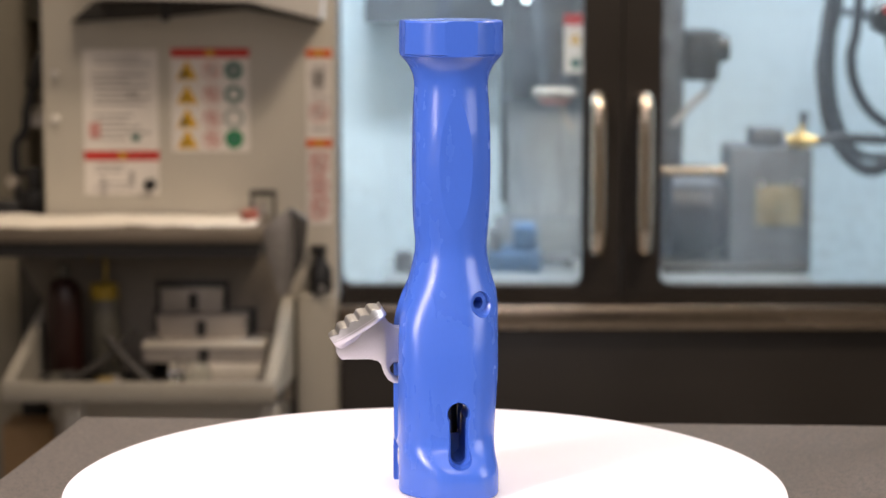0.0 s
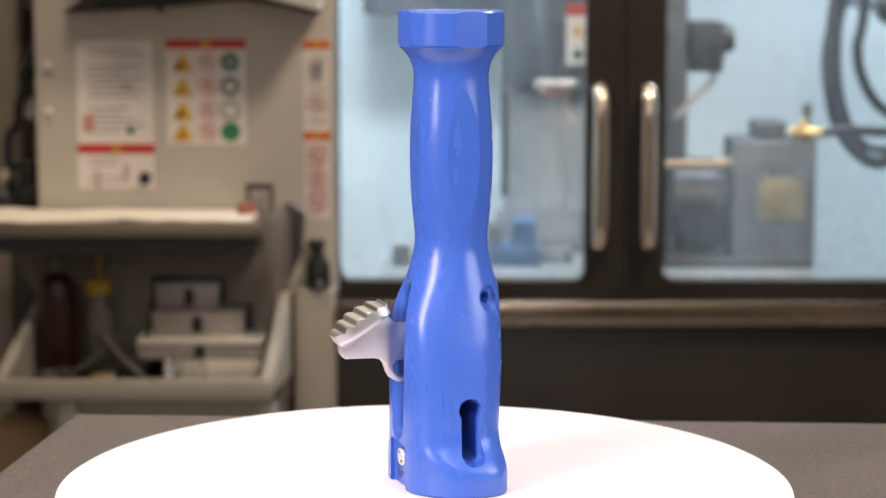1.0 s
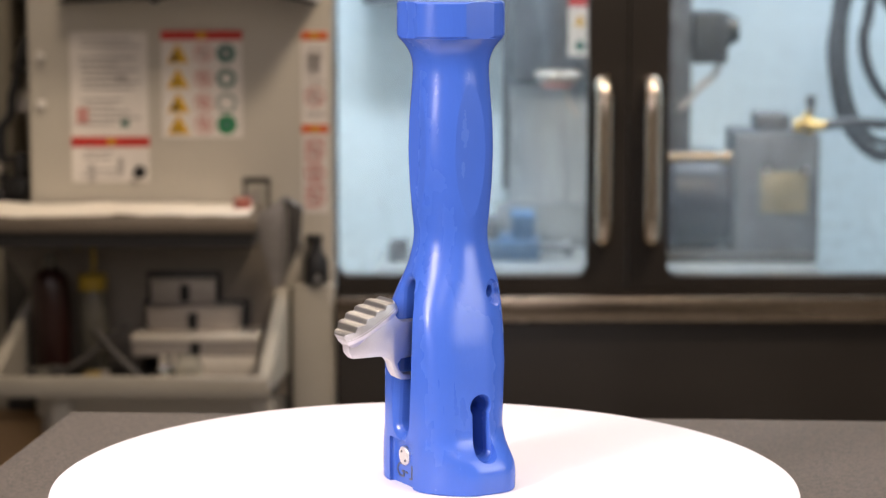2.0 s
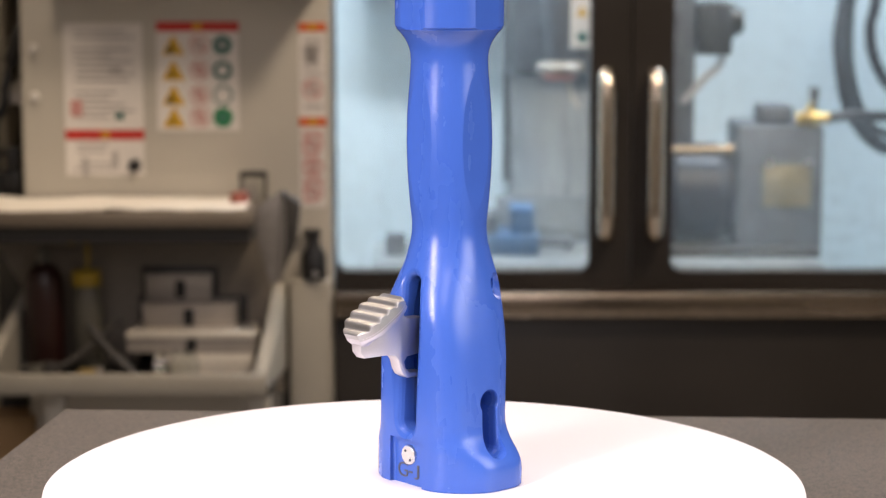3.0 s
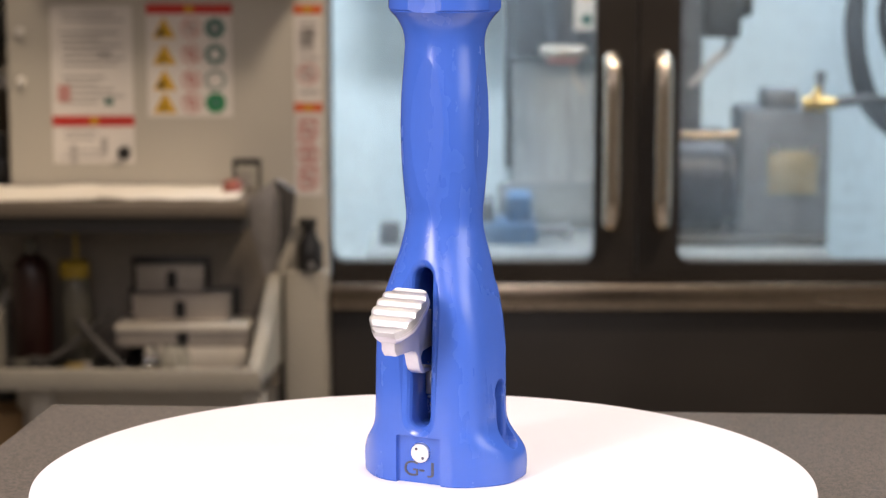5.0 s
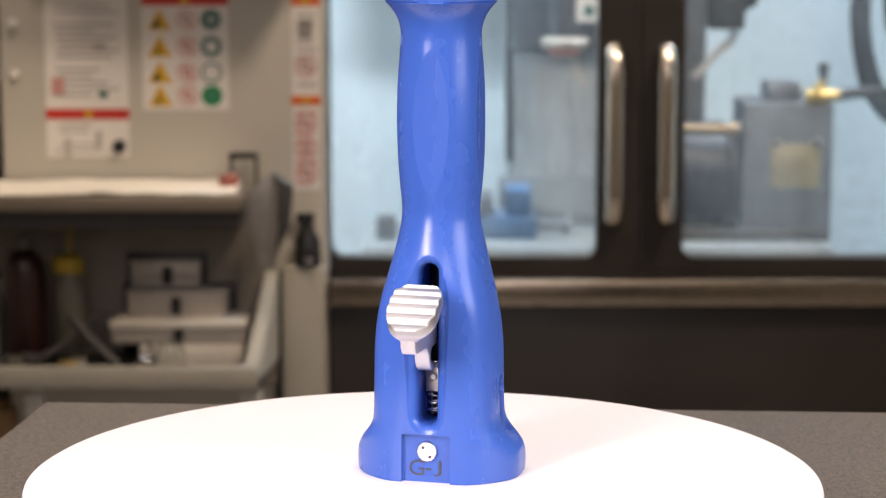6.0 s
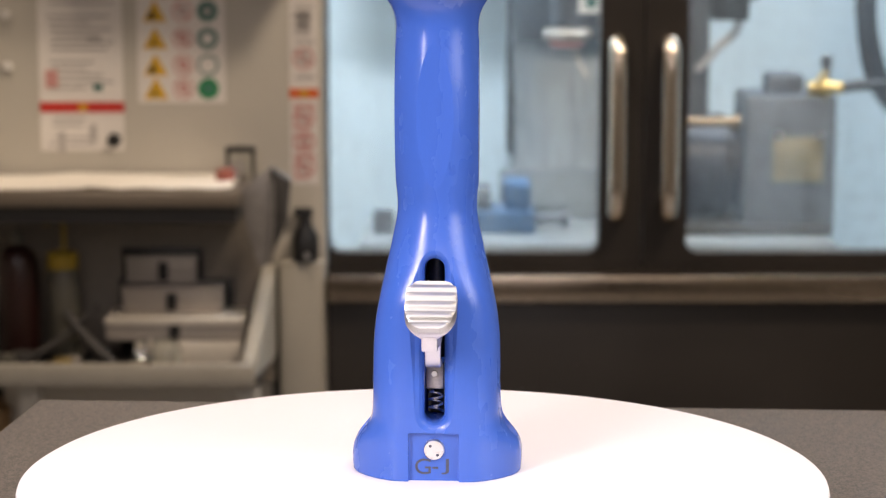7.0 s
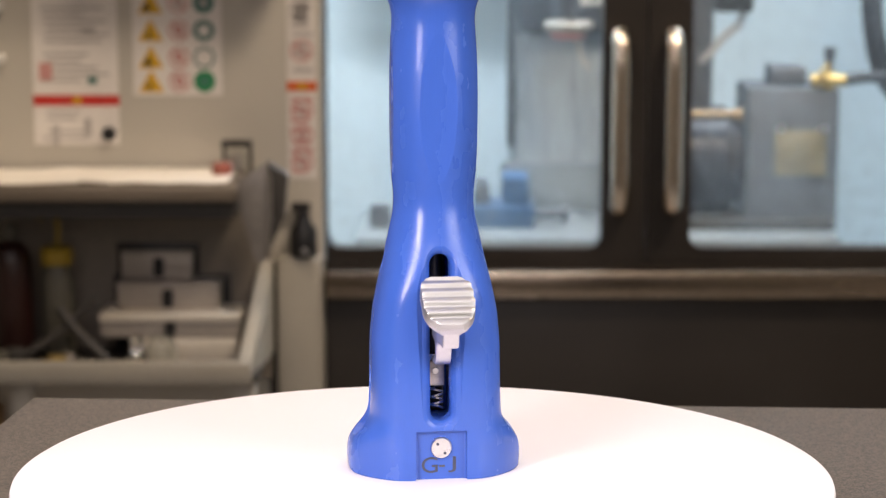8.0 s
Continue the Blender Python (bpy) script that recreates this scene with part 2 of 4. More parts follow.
def prism(outline, y0, y1, bevel=0.0, axis="y", bm=None, segs=2):
    """An outline of (a, b) pairs drawn out along an axis."""
    tmp = bmesh.new()
    def at(a, b, h):
        return {"y": (a, h, b), "x": (h, a, b), "z": (a, b, h)}[axis]
    low = [tmp.verts.new(at(a, b, y0)) for a, b in outline]
    high = [tmp.verts.new(at(a, b, y1)) for a, b in outline]
    n = len(outline)
    tmp.faces.new(low)
    tmp.faces.new(high[::-1])
    for i in range(n):
        tmp.faces.new((low[i], high[i], high[(i + 1) % n], low[(i + 1) % n]))
    bmesh.ops.recalc_face_normals(tmp, faces=tmp.faces)
    if bevel:
        rim = [e for e in tmp.edges if abs({"y": e.verts[0].co.y - e.verts[1].co.y, "x": e.verts[0].co.x - e.verts[1].co.x, "z": e.verts[0].co.z - e.verts[1].co.z}[axis]) < 1e-9]
        bmesh.ops.bevel(tmp, geom=rim, offset=bevel, segments=segs, affect="EDGES", profile=0.5)
    return merged(bm or bmesh.new(), tmp)


def rounded(x0, x1, z0, z1, r, n=6):
    """The outline of a rectangle with rounded corners."""
    out = []
    for cx, cz, a0 in ((x1 - r, z1 - r, 0), (x0 + r, z1 - r, 90), (x0 + r, z0 + r, 180), (x1 - r, z0 + r, 270)):
        for k in range(n + 1):
            a = radians(a0 + 90 * k / n)
            out.append((cx + r * math.cos(a), cz + r * math.sin(a)))
    return out


def plate_with_hole(outer, inner, y0, y1, bm=None):
    """A slab with an opening through it; both outlines have the same number of points."""
    rings = [[(a, y, b) for a, b in line] for line, y in ((outer, y0), (inner, y0), (inner, y1), (outer, y1), (outer, y0))]
    bm = loft(rings, cap=False, bm=bm)
    bmesh.ops.remove_doubles(bm, verts=bm.verts, dist=1e-6)
    return bm


def flat_ring(outer, inner, z0, z1):
    """A level ring between two outlines."""
    rings = [[(a, b, z) for a, b in line] for line, z in ((outer, z0), (inner, z0), (inner, z1), (outer, z1), (outer, z0))]
    bm = loft(rings, cap=False)
    bmesh.ops.remove_doubles(bm, verts=bm.verts, dist=1e-6)
    return bm


def carved(ob, cutters):
    """Cuts the shapes out of a mesh object and keeps the result as its mesh."""
    made = []
    for bm in cutters:
        me = bpy.data.meshes.new("cutter")
        bmesh.ops.recalc_face_normals(bm, faces=bm.faces)
        bm.to_mesh(me)
        bm.free()
        c = new("cutter", me)
        made.append(c)
        mod = ob.modifiers.new("cut", "BOOLEAN")
        mod.operation, mod.solver, mod.object = "DIFFERENCE", "EXACT", c
    parent, ob.parent = ob.parent, None
    bpy.context.view_layer.update()
    me = bpy.data.meshes.new_from_object(ob.evaluated_get(bpy.context.evaluated_depsgraph_get()))
    ob.modifiers.clear()
    ob.data = me
    ob.parent = parent
    me.polygons.foreach_set("use_smooth", [True] * len(me.polygons))
    me.set_sharp_from_angle(angle=radians(16))
    # the cut flats keep crisp borders
    for face in me.polygons:
        if len(face.vertices) > 12:
            face.use_smooth = False
            for k in face.loop_indices:
                me.edges[me.loops[k].edge_index].use_edge_sharp = True
    for c in made:
        data = c.data
        bpy.data.objects.remove(c)
        bpy.data.meshes.remove(data)
    return ob


def setting(name, bm, mat, label="", category=""):
    return tagged(part(name, bm, mat), label, category, kind="structure")


def between(z, table):
    """Smooth value between the rows of (z, value)."""
    zs, vs = zip(*table)
    spread = min(.0030, .2131 - z) if z > .205 else .0030
    return float(np.mean(np.interp([z + spread * k / 4 for k in range(-4, 5)], zs, vs)))


# ---- hall ----
setting("floor", box(-4, 4, -3, 7, -0.1, 0), M_FLOOR, "grey painted concrete workshop floor", "floor")
setting("ceiling", box(-4, 4, -3, 7, 3.5, 3.6), M_WALL, "pale painted workshop ceiling", "ceiling")
setting("wall_north", box(-4, 4, 6.4, 6.6, 0, 3.5), M_WALL, "pale painted workshop wall", "wall")
setting("wall_south", box(-4, 4, -3.0, -2.8, 0, 3.5), M_WALL, "pale painted workshop wall", "wall")
setting("wall_west", box(-4, -3.8, -2.8, 6.4, 0, 3.5), M_WALL, "pale painted workshop wall", "wall")
setting("wall_east", box(3.8, 4, -2.8, 6.4, 0, 3.5), M_WALL, "pale painted workshop wall", "wall")

# ---- milling machine: enclosure, doors, sill ----
Y = MACHINE


def opening_frame(parent, name, x0, x1, z0, z1, ox0, ox1, oz0, oz1, mat, y0, y1, label):
    ob = part(name, plate_with_hole(rounded(x0, x1, z0, z1, 0.004), rounded(ox0, ox1, oz0, oz1, 0.022), y0, y1), mat, parent, label)
    return ob


def door_pull(parent, x, z0, z1):
    r = 0.0150
    bm = tube([(x, Y - 0.004, z1 - 0.02), (x, Y - 0.035, z1 - 0.016), (x, Y - 0.052, z1 - 0.045), (x, Y - 0.054, z1 - 0.10), (x, Y - 0.054, (z0 + z1) / 2),
               (x, Y - 0.054, z0 + 0.10), (x, Y - 0.052, z0 + 0.045), (x, Y - 0.035, z0 + 0.016), (x, Y - 0.004, z0 + 0.02)], r, 16, 6)
    return part("handle", bm, M_PULL, parent, "brushed stainless tubular pull handle")


machine = thing("milling_machine", (0, 0, 0), "large milling machine enclosure with dark sliding doors and beige side cabinet", "machine")
Z_SILL = 0.785
d1 = opening_frame(machine, "door", -0.203, 0.349, 0.80, 2.15, -0.200, 0.274, 0.823, 2.05, M_DOOR, Y, Y + 0.05, "dark bronze painted sliding door with window")
d2 = opening_frame(machine, "door", 0.352, 0.95, 0.80, 2.15, 0.427, 0.94, 0.823, 2.05, M_DOOR, Y, Y + 0.05, "dark bronze painted sliding door with window")
for d, x0, x1 in ((d1, -0.2, 0.274), (d2, 0.427, 0.94)):
    pane = part("pane", box(x0 - 0.004, x1 + 0.004, Y + 0.026, Y + 0.031, 0.815, 2.06), M_GLASS, d, "clear window pane with light smears")
    pane.visible_shadow = False
door_pull(d1, 0.301, 0.885, 1.208)
door_pull(d2, 0.392, 0.885, 1.208)
part("sill", box(-0.205, 1.2, Y - 0.030, Y + 0.05, 0.739, 0.787, 0.006), M_BRUSHED, machine, "brushed stainless sill below the doors")
part("door_track", box(-0.205, 0.95, Y + 0.002, Y + 0.05, 0.7872, 0.799), M_DOOR, machine)
part("apron", box(-0.205, 1.2, Y - 0.002, Y + 0.03, 0.02, 0.737, 0.004), M_DOOR, machine, "dark bronze painted lower panel")
part("side_cabinet", box(-0.782, -0.206, Y, Y + 0.045, 0.02, 2.3, 0.006), M_BEIGE, machine, "beige painted side cabinet")
part("cabinet_side", box(-0.782, -0.345, Y + .046, Y + 0.6, 0.02, 2.3, 0.006), M_BEIGE, machine)
# dark strip painted in for the shadow beside the corner post
part("shadow_gap_strip", box(-0.302, -0.2872, Y - 0.012, Y - 0.002, 0.02, 0.80), M_CAVE, machine)
part("corner_post", box(-0.287, -0.209, Y - 0.03, Y - 0.002, 0.02, 0.812, 0.006), M_BEIGE_DIM, machine, "beige painted lower corner post")

# interior of the machine
part("back_panel", box(-0.33, 1.6, Y + 1.20, Y + 1.22, 0.4, 2.3), M_INNER, machine, "pale enamelled inner back panel")
part("inner_side", box(-0.343, -0.33, Y + 0.06, Y + 1.19, 0.4, 2.3), M_INNER, machine)
part("end_panel", box(0.951, 1.62, Y, Y + 0.05, 0.02, 2.3, 0.004), M_DOOR, machine)
part("outer_back", box(-.782, 1.62, Y + 1.225, Y + 1.25, 0.02, 2.36), M_BEIGE, machine)
part("outer_roof", box(-.782, 1.62, Y, Y + 1.22, 2.325, 2.36), M_BEIGE, machine)
part("door_header", box(-.203, 0.95, Y, Y + 0.05, 2.152, 2.32, 0.004), M_DOOR, machine)
part("inner_side", box(1.61, 1.62, Y + 0.06, Y + 1.19, 0.4, 2.3), M_INNER, machine)
part("inner_floor", box(-0.19, 1.6, Y + 0.06, Y + 1.19, 0.40, 0.42), M_INNER, machine)
part("inner_roof", box(-0.19, 1.6, Y + 0.06, Y + 1.19, 2.30, 2.32), M_INNER, machine)
part("header_panel", box(-.189, 0.149, Y + 1.05, Y + 1.19, 1.305, 2.29, 0.004), M_CAST, machine, "grey inner header panel")
part("column", box(0.15, 0.50, Y + 0.75, Y + 1.19, 1.14, 2.29, 0.01), M_CAST, machine, "grey cast machine column")
# lighter, streaked colour here imitates haze and reflections on the column
part("lower_column", box(0.146, 0.50, Y + 0.80, Y + 1.18, 0.43, 1.137, 0.006), material("grey_enamel_painted_streaks", (.31, .345, .38), .45, 0, .35, 9, .05, 40, 0, (5, 1, .5)), machine, "grey lower column with haze and streaky reflections painted in")
part("column_edge", box(0.134, 0.1455, Y + 0.79, Y + 0.86, 0.90, 2.29, 0.003), M_CAST, machine, "dark edge strip of the column")
work_table = thing("work_table", (0, 0, 0), "grey cast work table sliding inside the machine", "work table")
part("table_top", prism([(-0.13, 0.74), (0.79, 0.74), (0.79, 0.78), (-0.13, 0.78)], Y + 0.35, Y + 0.70, 0.003), material("wet_ground_steel", (.26, .285, .30), .35, .3, .25, 10, .05, 90), work_table, "grey ground steel table top")
part("saddle", box(0.1, 0.7, Y + 0.38, Y + 0.68, 0.421, 0.739, 0.006), M_CAVE, work_table)
part("spindle_head", lathe([(0.11, 1.75), (0.11, 1.55), (0.075, 1.5), (0.06, 1.44), (0.03, 1.42)], 32, (0.31, Y + 0.55, 0)), M_CAST, machine, "grey spindle head")

# ---- bench, turntable, tool ----
bench = thing("workbench", (0, 0, 0), "dark speckled stone workbench under the white turntable", "workbench")
BT = DISC_TOP - 0.030
top = [(-0.2305, 0.3053), (0.75, 0.252), (0.75, -1.15), (-0.396, -1.15)]
part("top", prism(top, BT - 0.05, BT, 0.004, "z"), M_BENCH, bench, "dark speckled stone slab")
part("cabinet", box(-0.20, 0.7, -1.1, 0.18, 0.0, BT - 0.05, 0.005), M_CAVE, bench)

turntable = thing("display_turntable", (0, 0, 0), "round glossy white display turntable on the bench", "turntable")
part("disc", lathe([(0.01, 0.0), (0.1770, 0.0), (0.1790, -0.0012), (0.1795, -0.003), (0.1795, -0.012), (0.1780, -0.0135), (0.01, -0.0135)], 128), M_DISC, turntable, "glossy white disc")
part("drive_base", lathe([(0.01, -0.0137), (0.13, -0.0137), (0.135, -0.016), (0.135, -0.03), (0.01, -0.03)], 64), M_DISC, turntable)

tool = thing("hand_tool", (0, 0, 0), "blue anodised hand tool with a silver thumb lever", "hand tool")


def front_depth(z):
    return between(z, [(0, .0275), (.075, .0276), (.082, .0274), (.088, .0264), (.094, .0246), (.0997, .0224), (.105, .0205), (.1137, .0184), (.1185, .01755), (.123, .0176)])


def tool_ring(z, n=180):
    """The cross-section of the tool's body at height z."""
    ring = []
    hx = between(z, [(0, .0374), (.002, .0380), (.0105, .0380), (.0145, .0366), (.0182, .0336), (.0220, .0303), (.026, .0288), (.0343, .0284), (.0593, .028), (.0713, .0269), (.0838, .0245), (.0962, .0218), (.1087, .0192), (.1136, .0181), (.1185, .01755), (.123, .0176), (.130, .0184), (.145, .0196), (.160, .0201), (.175, .0197), (.190, .0185), (.197, .0180), (.2011, .0180), (.2045, .0188), (.208, .0204), (.211, .0226), (.2131, .0250)])
    f = front_depth(z)
    b = between(z, [(0, .0214), (.012, .0214), (.019, .0202), (.026, .0205), (.0343, .0213), (.0593, .0228), (.09, .0229), (.097, .0226), (.101, .0215), (.1055, .0198), (.1137, .0180), (.1185, .01755), (.123, .0176)])
    front_power = between(z, [(0, 3.4), (.03, 3.6), (.08, 3.5), (.092, 2.7), (.104, 2.1), (.115, 2.0)])
    back_power = between(z, [(0, 4.0), (.012, 4.0), (.03, 2.5), (.08, 2.4), (.1, 2.1), (.115, 2.0)])
    grip = z > 0.123
    for k in range(n):
        a = 2 * math.pi * k / n
        c, s = math.cos(a), math.sin(a)
        if z > 0.2132:
            r = .0254
            r -= 0.0009 * max(0.0, (z - 0.2292) / 0.0008) + 0.0008 * max(0.0, (0.2142 - z) / 0.0008)
            ring.append((r * c, r * s, z))
            continue
        if grip:
            x, y = hx * c, hx * s
        else:
            e = 2 / (back_power if s > 0 else front_power)
            # the wide foot is rounder at its ends than the body
            x = hx * math.copysign(abs(c) ** e, c)
            y = (b if s > 0 else f) * math.copysign(abs(s) ** e, s)
            if z < 0.03:
                wide = max(0.0, (abs(x) - .016) / .021)
                y *= 1 - 0.36 * wide ** 1.6 * min(1, max(0, (hx - .0284) / .0085)) if s < 0 else 1 - 0.10 * wide ** 2
        ring.append((x, y, z))
    return ring


def stadium(hw, z0, z1, y, cx=0.0, n=12):
    """An upright slot outline, pointing along y."""
    out = []
    for zc, a0 in ((z1 - hw, 0), (z0 + hw, 180)):
        for k in range(n + 1):
            a = radians(a0 + 180 * k / n)
            out.append((cx + hw * math.cos(a), y, zc + hw * math.sin(a)))
    return out


def tool_body():
    levels = [0.0, .0008, .002]
    z = .004
    while z < .2125:
        levels.append(z)
        z += .0011 if z < .034 else .0020
    levels += [.2128, .2131, .2134, .2142, .2165, .221, .2255, .2292, .2300]
    rings = [tool_ring(z) for z in levels]
    rings[0] = [(x * .985, y * .985, z) for x, y, z in rings[0]]
    bm = loft(rings)
    ob = part("body", bm, M_BLUE, tool, "blue anodised grip body with flats", 32)
    # the slot, with a rounded lip that follows the front face
    rings = [stadium(.0044, .0262, .0985, .004)]
    for a in (0, 18, 36, 54, 70, 79):
        lip = .0048 * (1 - math.cos(radians(a)))
        rings.append([(x, -front_depth(z) + .0048 * (1 - math.sin(radians(a))), z) for x, y, z in stadium(.0044 + lip, .0262 - lip, .0985 + lip, 0)])
    rings.append([(x * 1.6, y - .0040, z + (.004 if z > .06 else -.004)) for x, y, z in rings[-1]])
    slot = loft(rings)
    recess = box(-.0113, .0111, -.05, -.0247, -.02, .0222, .0009)
    # the hollow behind the slot
    hollow = loft([[(a, b, z) for a, b in rounded(-hw, hw, y0, y1, .002)] for z, hw, y0, y1 in
                   ((.0262, .0052, -.0185, .0140), (.084, .0052, -.0185, .0145), (.096, .0050, -.0150, .0115), (.104, .0042, -.0130, .0095))])
    cuts = [slot, recess, hollow]
    for x0, x1, y0, y1 in ((.0183, .03, -.03, .03), (-.03, -.0183, -.03, .03), (-.03, .03, .0183, .03), (-.03, .03, -.03, -.0183)):
        cuts.append(box(x0, x1, y0, y1, .1205, .2000))
    for k in range(4):
        flat = box(.02415, .04, -.03, .03, .2132, .235)
        bmesh.ops.rotate(flat, verts=flat.verts, cent=(0, 0, 0), matrix=Matrix.Rotation(radians(4 + 90 * k), 3, "Z"))
        cuts.append(flat)
    for s in (-1, 1):
        rings = []
        for x, g in ((.002, 0.0), (.0262, 0.0), (.0272, .0002), (.0280, .0006), (.0288, .0013), (.0310, .0019), (.05, .0036)):
            line = []
            for k in range(49):
                a = 2 * math.pi * k / 48 - math.pi / 2 + 0.0001
                # a keyhole: a round top and a narrower slot below it
                if math.sin(a) > -0.70:
                    q = (.0052 + g) * math.cos(a), .0406 + (.0052 + g) * math.sin(a)
                else:
                    w = .0037 + g
                    u = max(-1, min(1, math.cos(a) / 0.714))
                    q = w * u, .0195 - (.0037 + .5 * g) * math.sqrt(max(0, 1 - u * u))
                line.append((s * x, q[0], q[1]))
            rings.append(line[:-1])
        cuts.append(loft(rings))
        turn = radians(122 if s > 0 else 99)
        d = Vector((s * math.sin(turn), -math.cos(turn), 0))
        side = Vector((d.y, -d.x, 0))
        drill = []
        for dist, r in ((.006, .0030), (.0205, .0030), (.0206, .0052), (.0216, .0058), (.0235, .0066), (.030, .0088)):
            drill.append([d * dist + side * r * math.cos(2 * math.pi * k / 32) + Vector((0, 0, .0935 + r * math.sin(2 * math.pi * k / 32))) for k in range(32)])
        cuts.append(loft(drill))
    carved(ob, cuts)
    return ob


tool_body()
# rod and latch inside the slot
part("inner_rod", lathe([(.001, .0264), (.0042, .0264), (.0042, .060), (.0040, .062), (.0040, .0985), (.001, .0985)], 24, (0, -.0010, 0)), M_BLACK, tool, "black inner rod")
latch = part("latch_plate", box(-.0044, .0034, -.0110, -.0085, .0385, .0495, .0004), material("dull_latch_steel", (0.50, 0.47, 0.45), 0.4, 1.0, 0.2, 200, 0.05, 1500), tool, "small steel latch plate")
part("rivet", lathe([(.0002, -.0119), (.0013, -.0119), (.0016, -.0113), (.0016, -.0111)], 20, (-.0006, 0, .0455), "y"), M_CHROME, latch)
part("collar", lathe([(.0010, .0500), (.0046, .0500), (.0050, .0506), (.0050, .0522), (.0046, .0528), (.0010, .0528)], 28, (-.0004, -.0068, 0)), M_CHROME, tool, "bright steel collar above the latch")
part("spring", tube([(.0030 * math.cos(k * 1.3), -.0108 + .0016 * math.sin(k * 1.3), .0285 + .00072 * k) for k in range(14)], .0006, 8, 3), M_CHROME, tool, "bright steel spring")

# thumb lever
lever = [(-.020, .0800), (-.0248, .0800), (-.0280, .0802), (-.0305, .0815), (-.0325, .0842), (-.0350, .0890), (-.0575, .0740), (-.0568, .0672), (-.0545, .0645), (-.0400, .0642), (-.0365, .0632), (-.0345, .0608),
         (-.0332, .0565), (-.0315, .0537), (-.0285, .0520), (-.020, .0518), (-.020, .0543), (-.0275, .0547), (-.0300, .0570), (-.0308, .0600), (-.0290, .0622), (-.020, .0630)]
stem = part("lever_stem", prism(lever, -.0034, .0034, .0007, "x"), M_STEEL, tool, "satin steel lever arm with hooked end", 40)


def thumb_pad():
    """A ribbed pad, broad and rounded, whose underside narrows into the arm."""
    low, high = Vector((0, -.0603, .0755)), Vector((0, -.0350, .0912))
    along = (high - low).normalized()
    out = Vector((0, -along.z, along.y))
    length = (high - low).length
    nu, nv = 104, 20

    def half(u):
        """Half the width: rounded below, square with round corners above."""
        if u < .42:
            return .0111 * math.sqrt(1 - ((.42 - u) / .465) ** 2)
        return .0111 - .0046 * (1 - math.sqrt(max(0, 1 - (max(0, u - .70) / .30) ** 2)))

    def at(x, u, d):
        return low + along * (u * length) + out * d + Vector((x, 0, 0))

    rows = []
    for i in range(nu + 1):
        u = i / nu
        swell = .0020 * (1 - (2 * u - 1) ** 2)
        rib = swell + .00060 * math.sin(2 * math.pi * 5 * u + .4) + .00016 * math.sin(4 * math.pi * 5 * u + 1.6)
        w = half(u)
        row = [at(-w, u, -.0030)]
        for j in range(nv + 1):
            v = 2 * j / nv - 1
            row.append(at(w * v * (.985 if abs(v) == 1 else 1), u, rib - .0003 * (abs(v) == 1)))
        row.append(at(w, u, -.0030))
        rows.append(row)
    bm = loft(rows)
    rings = []
    for d, sx, u0, u1 in ((-.0020, 1.0, 0.0, 1.0), (-.0042, .995, 0.0, 1.0), (-.0050, .955, .01, .985), (-.0062, .62, .01, .52), (-.0082, .34, .02, .36)):
        ring = []
        for i in range(25):
            q = i / 24
            ring.append(at(half(q) * sx, u0 + (u1 - u0) * q, d))
        for i in range(24, -1, -1):
            q = i / 24
            ring.append(at(-half(q) * sx, u0 + (u1 - u0) * q, d))
        rings.append(ring)
    part("thumb_pad", bm, M_PAD, tool, "ribbed bright steel thumb pad", 24)
    part("pad_rim", loft(rings), M_STEEL, tool, "satin steel rim under the pad", 30)


thumb_pad()
screw = part("screw", lathe([(.0002, -.0262), (.0043, -.0262), (.0047, -.0258), (.0048, -.0252), (.0048, -.0246), (.0002, -.0246)], 40, (0, 0, .0143), "y"), M_CHROME, tool, "round bright screw with two pin holes")
# dark discs on the screw head imitate the shade inside two holes
for sx, sz in ((-.0016, .0019), (.0016, -.0022)):
    part("pin_hole_disc", lathe([(.0001, -.0264), (.00065, -.0264), (.00065, -.0255), (.0001, -.0255)], 14, (sx, 0, .0143 + sz), "y"), M_ENGRAVE, screw)


def lettering(name, body, size, depth, mat, parent, m, label):
    cu = bpy.data.curves.new(name, "FONT")
    cu.body, cu.size, cu.extrude, cu.align_x, cu.align_y = body, size, depth, "CENTER", "CENTER"
    tmp = new(name, cu)
    bpy.context.view_layer.update()
    me = bpy.data.meshes.new_from_object(tmp.evaluated_get(bpy.context.evaluated_depsgraph_get()))
    bpy.data.objects.remove(tmp)
    bpy.data.curves.remove(cu)
    me.materials.clear()
    me.materials.append(mat)
    ob = new(name, me)
    ob.parent, ob.matrix_basis = parent, m
    return tagged(ob, label)


for sign, cx, cz, w, h in (("G", -.0049, .0066, .0070, .0070), ("-", .0005, .0060, .0026, .0009), ("J", .0049, .0066, .0034, .0070)):
    letter = lettering("engraved_letter", sign, .0086, .00012, M_ENGRAVE, tool, pose(0, 0, 0), "dark engraved letter")
    span = [[min(v.co[k] for v in letter.data.vertices), max(v.co[k] for v in letter.data.vertices)] for k in (0, 1)]
    fit = Matrix.Diagonal((w / (span[0][1] - span[0][0]), h / (span[1][1] - span[1][0]), 1, 1)) @ Matrix.Translation((-sum(span[0]) / 2, -sum(span[1]) / 2, 0))
    letter.data.transform(fit)
    letter.matrix_basis = pose(cx, -.0248, cz, 90, 0, 0)

# ---- side of the machine: console, decals, shelf, tray ----
def decal(parent, x0, x1, z0, z1, mat, lift=0.0, name="decal_patch", label="", thick=0.0012):
    return part(name, box(x0, x1, Y - thick - lift, Y - lift - 0.0001, z0, z1), mat, parent, label)


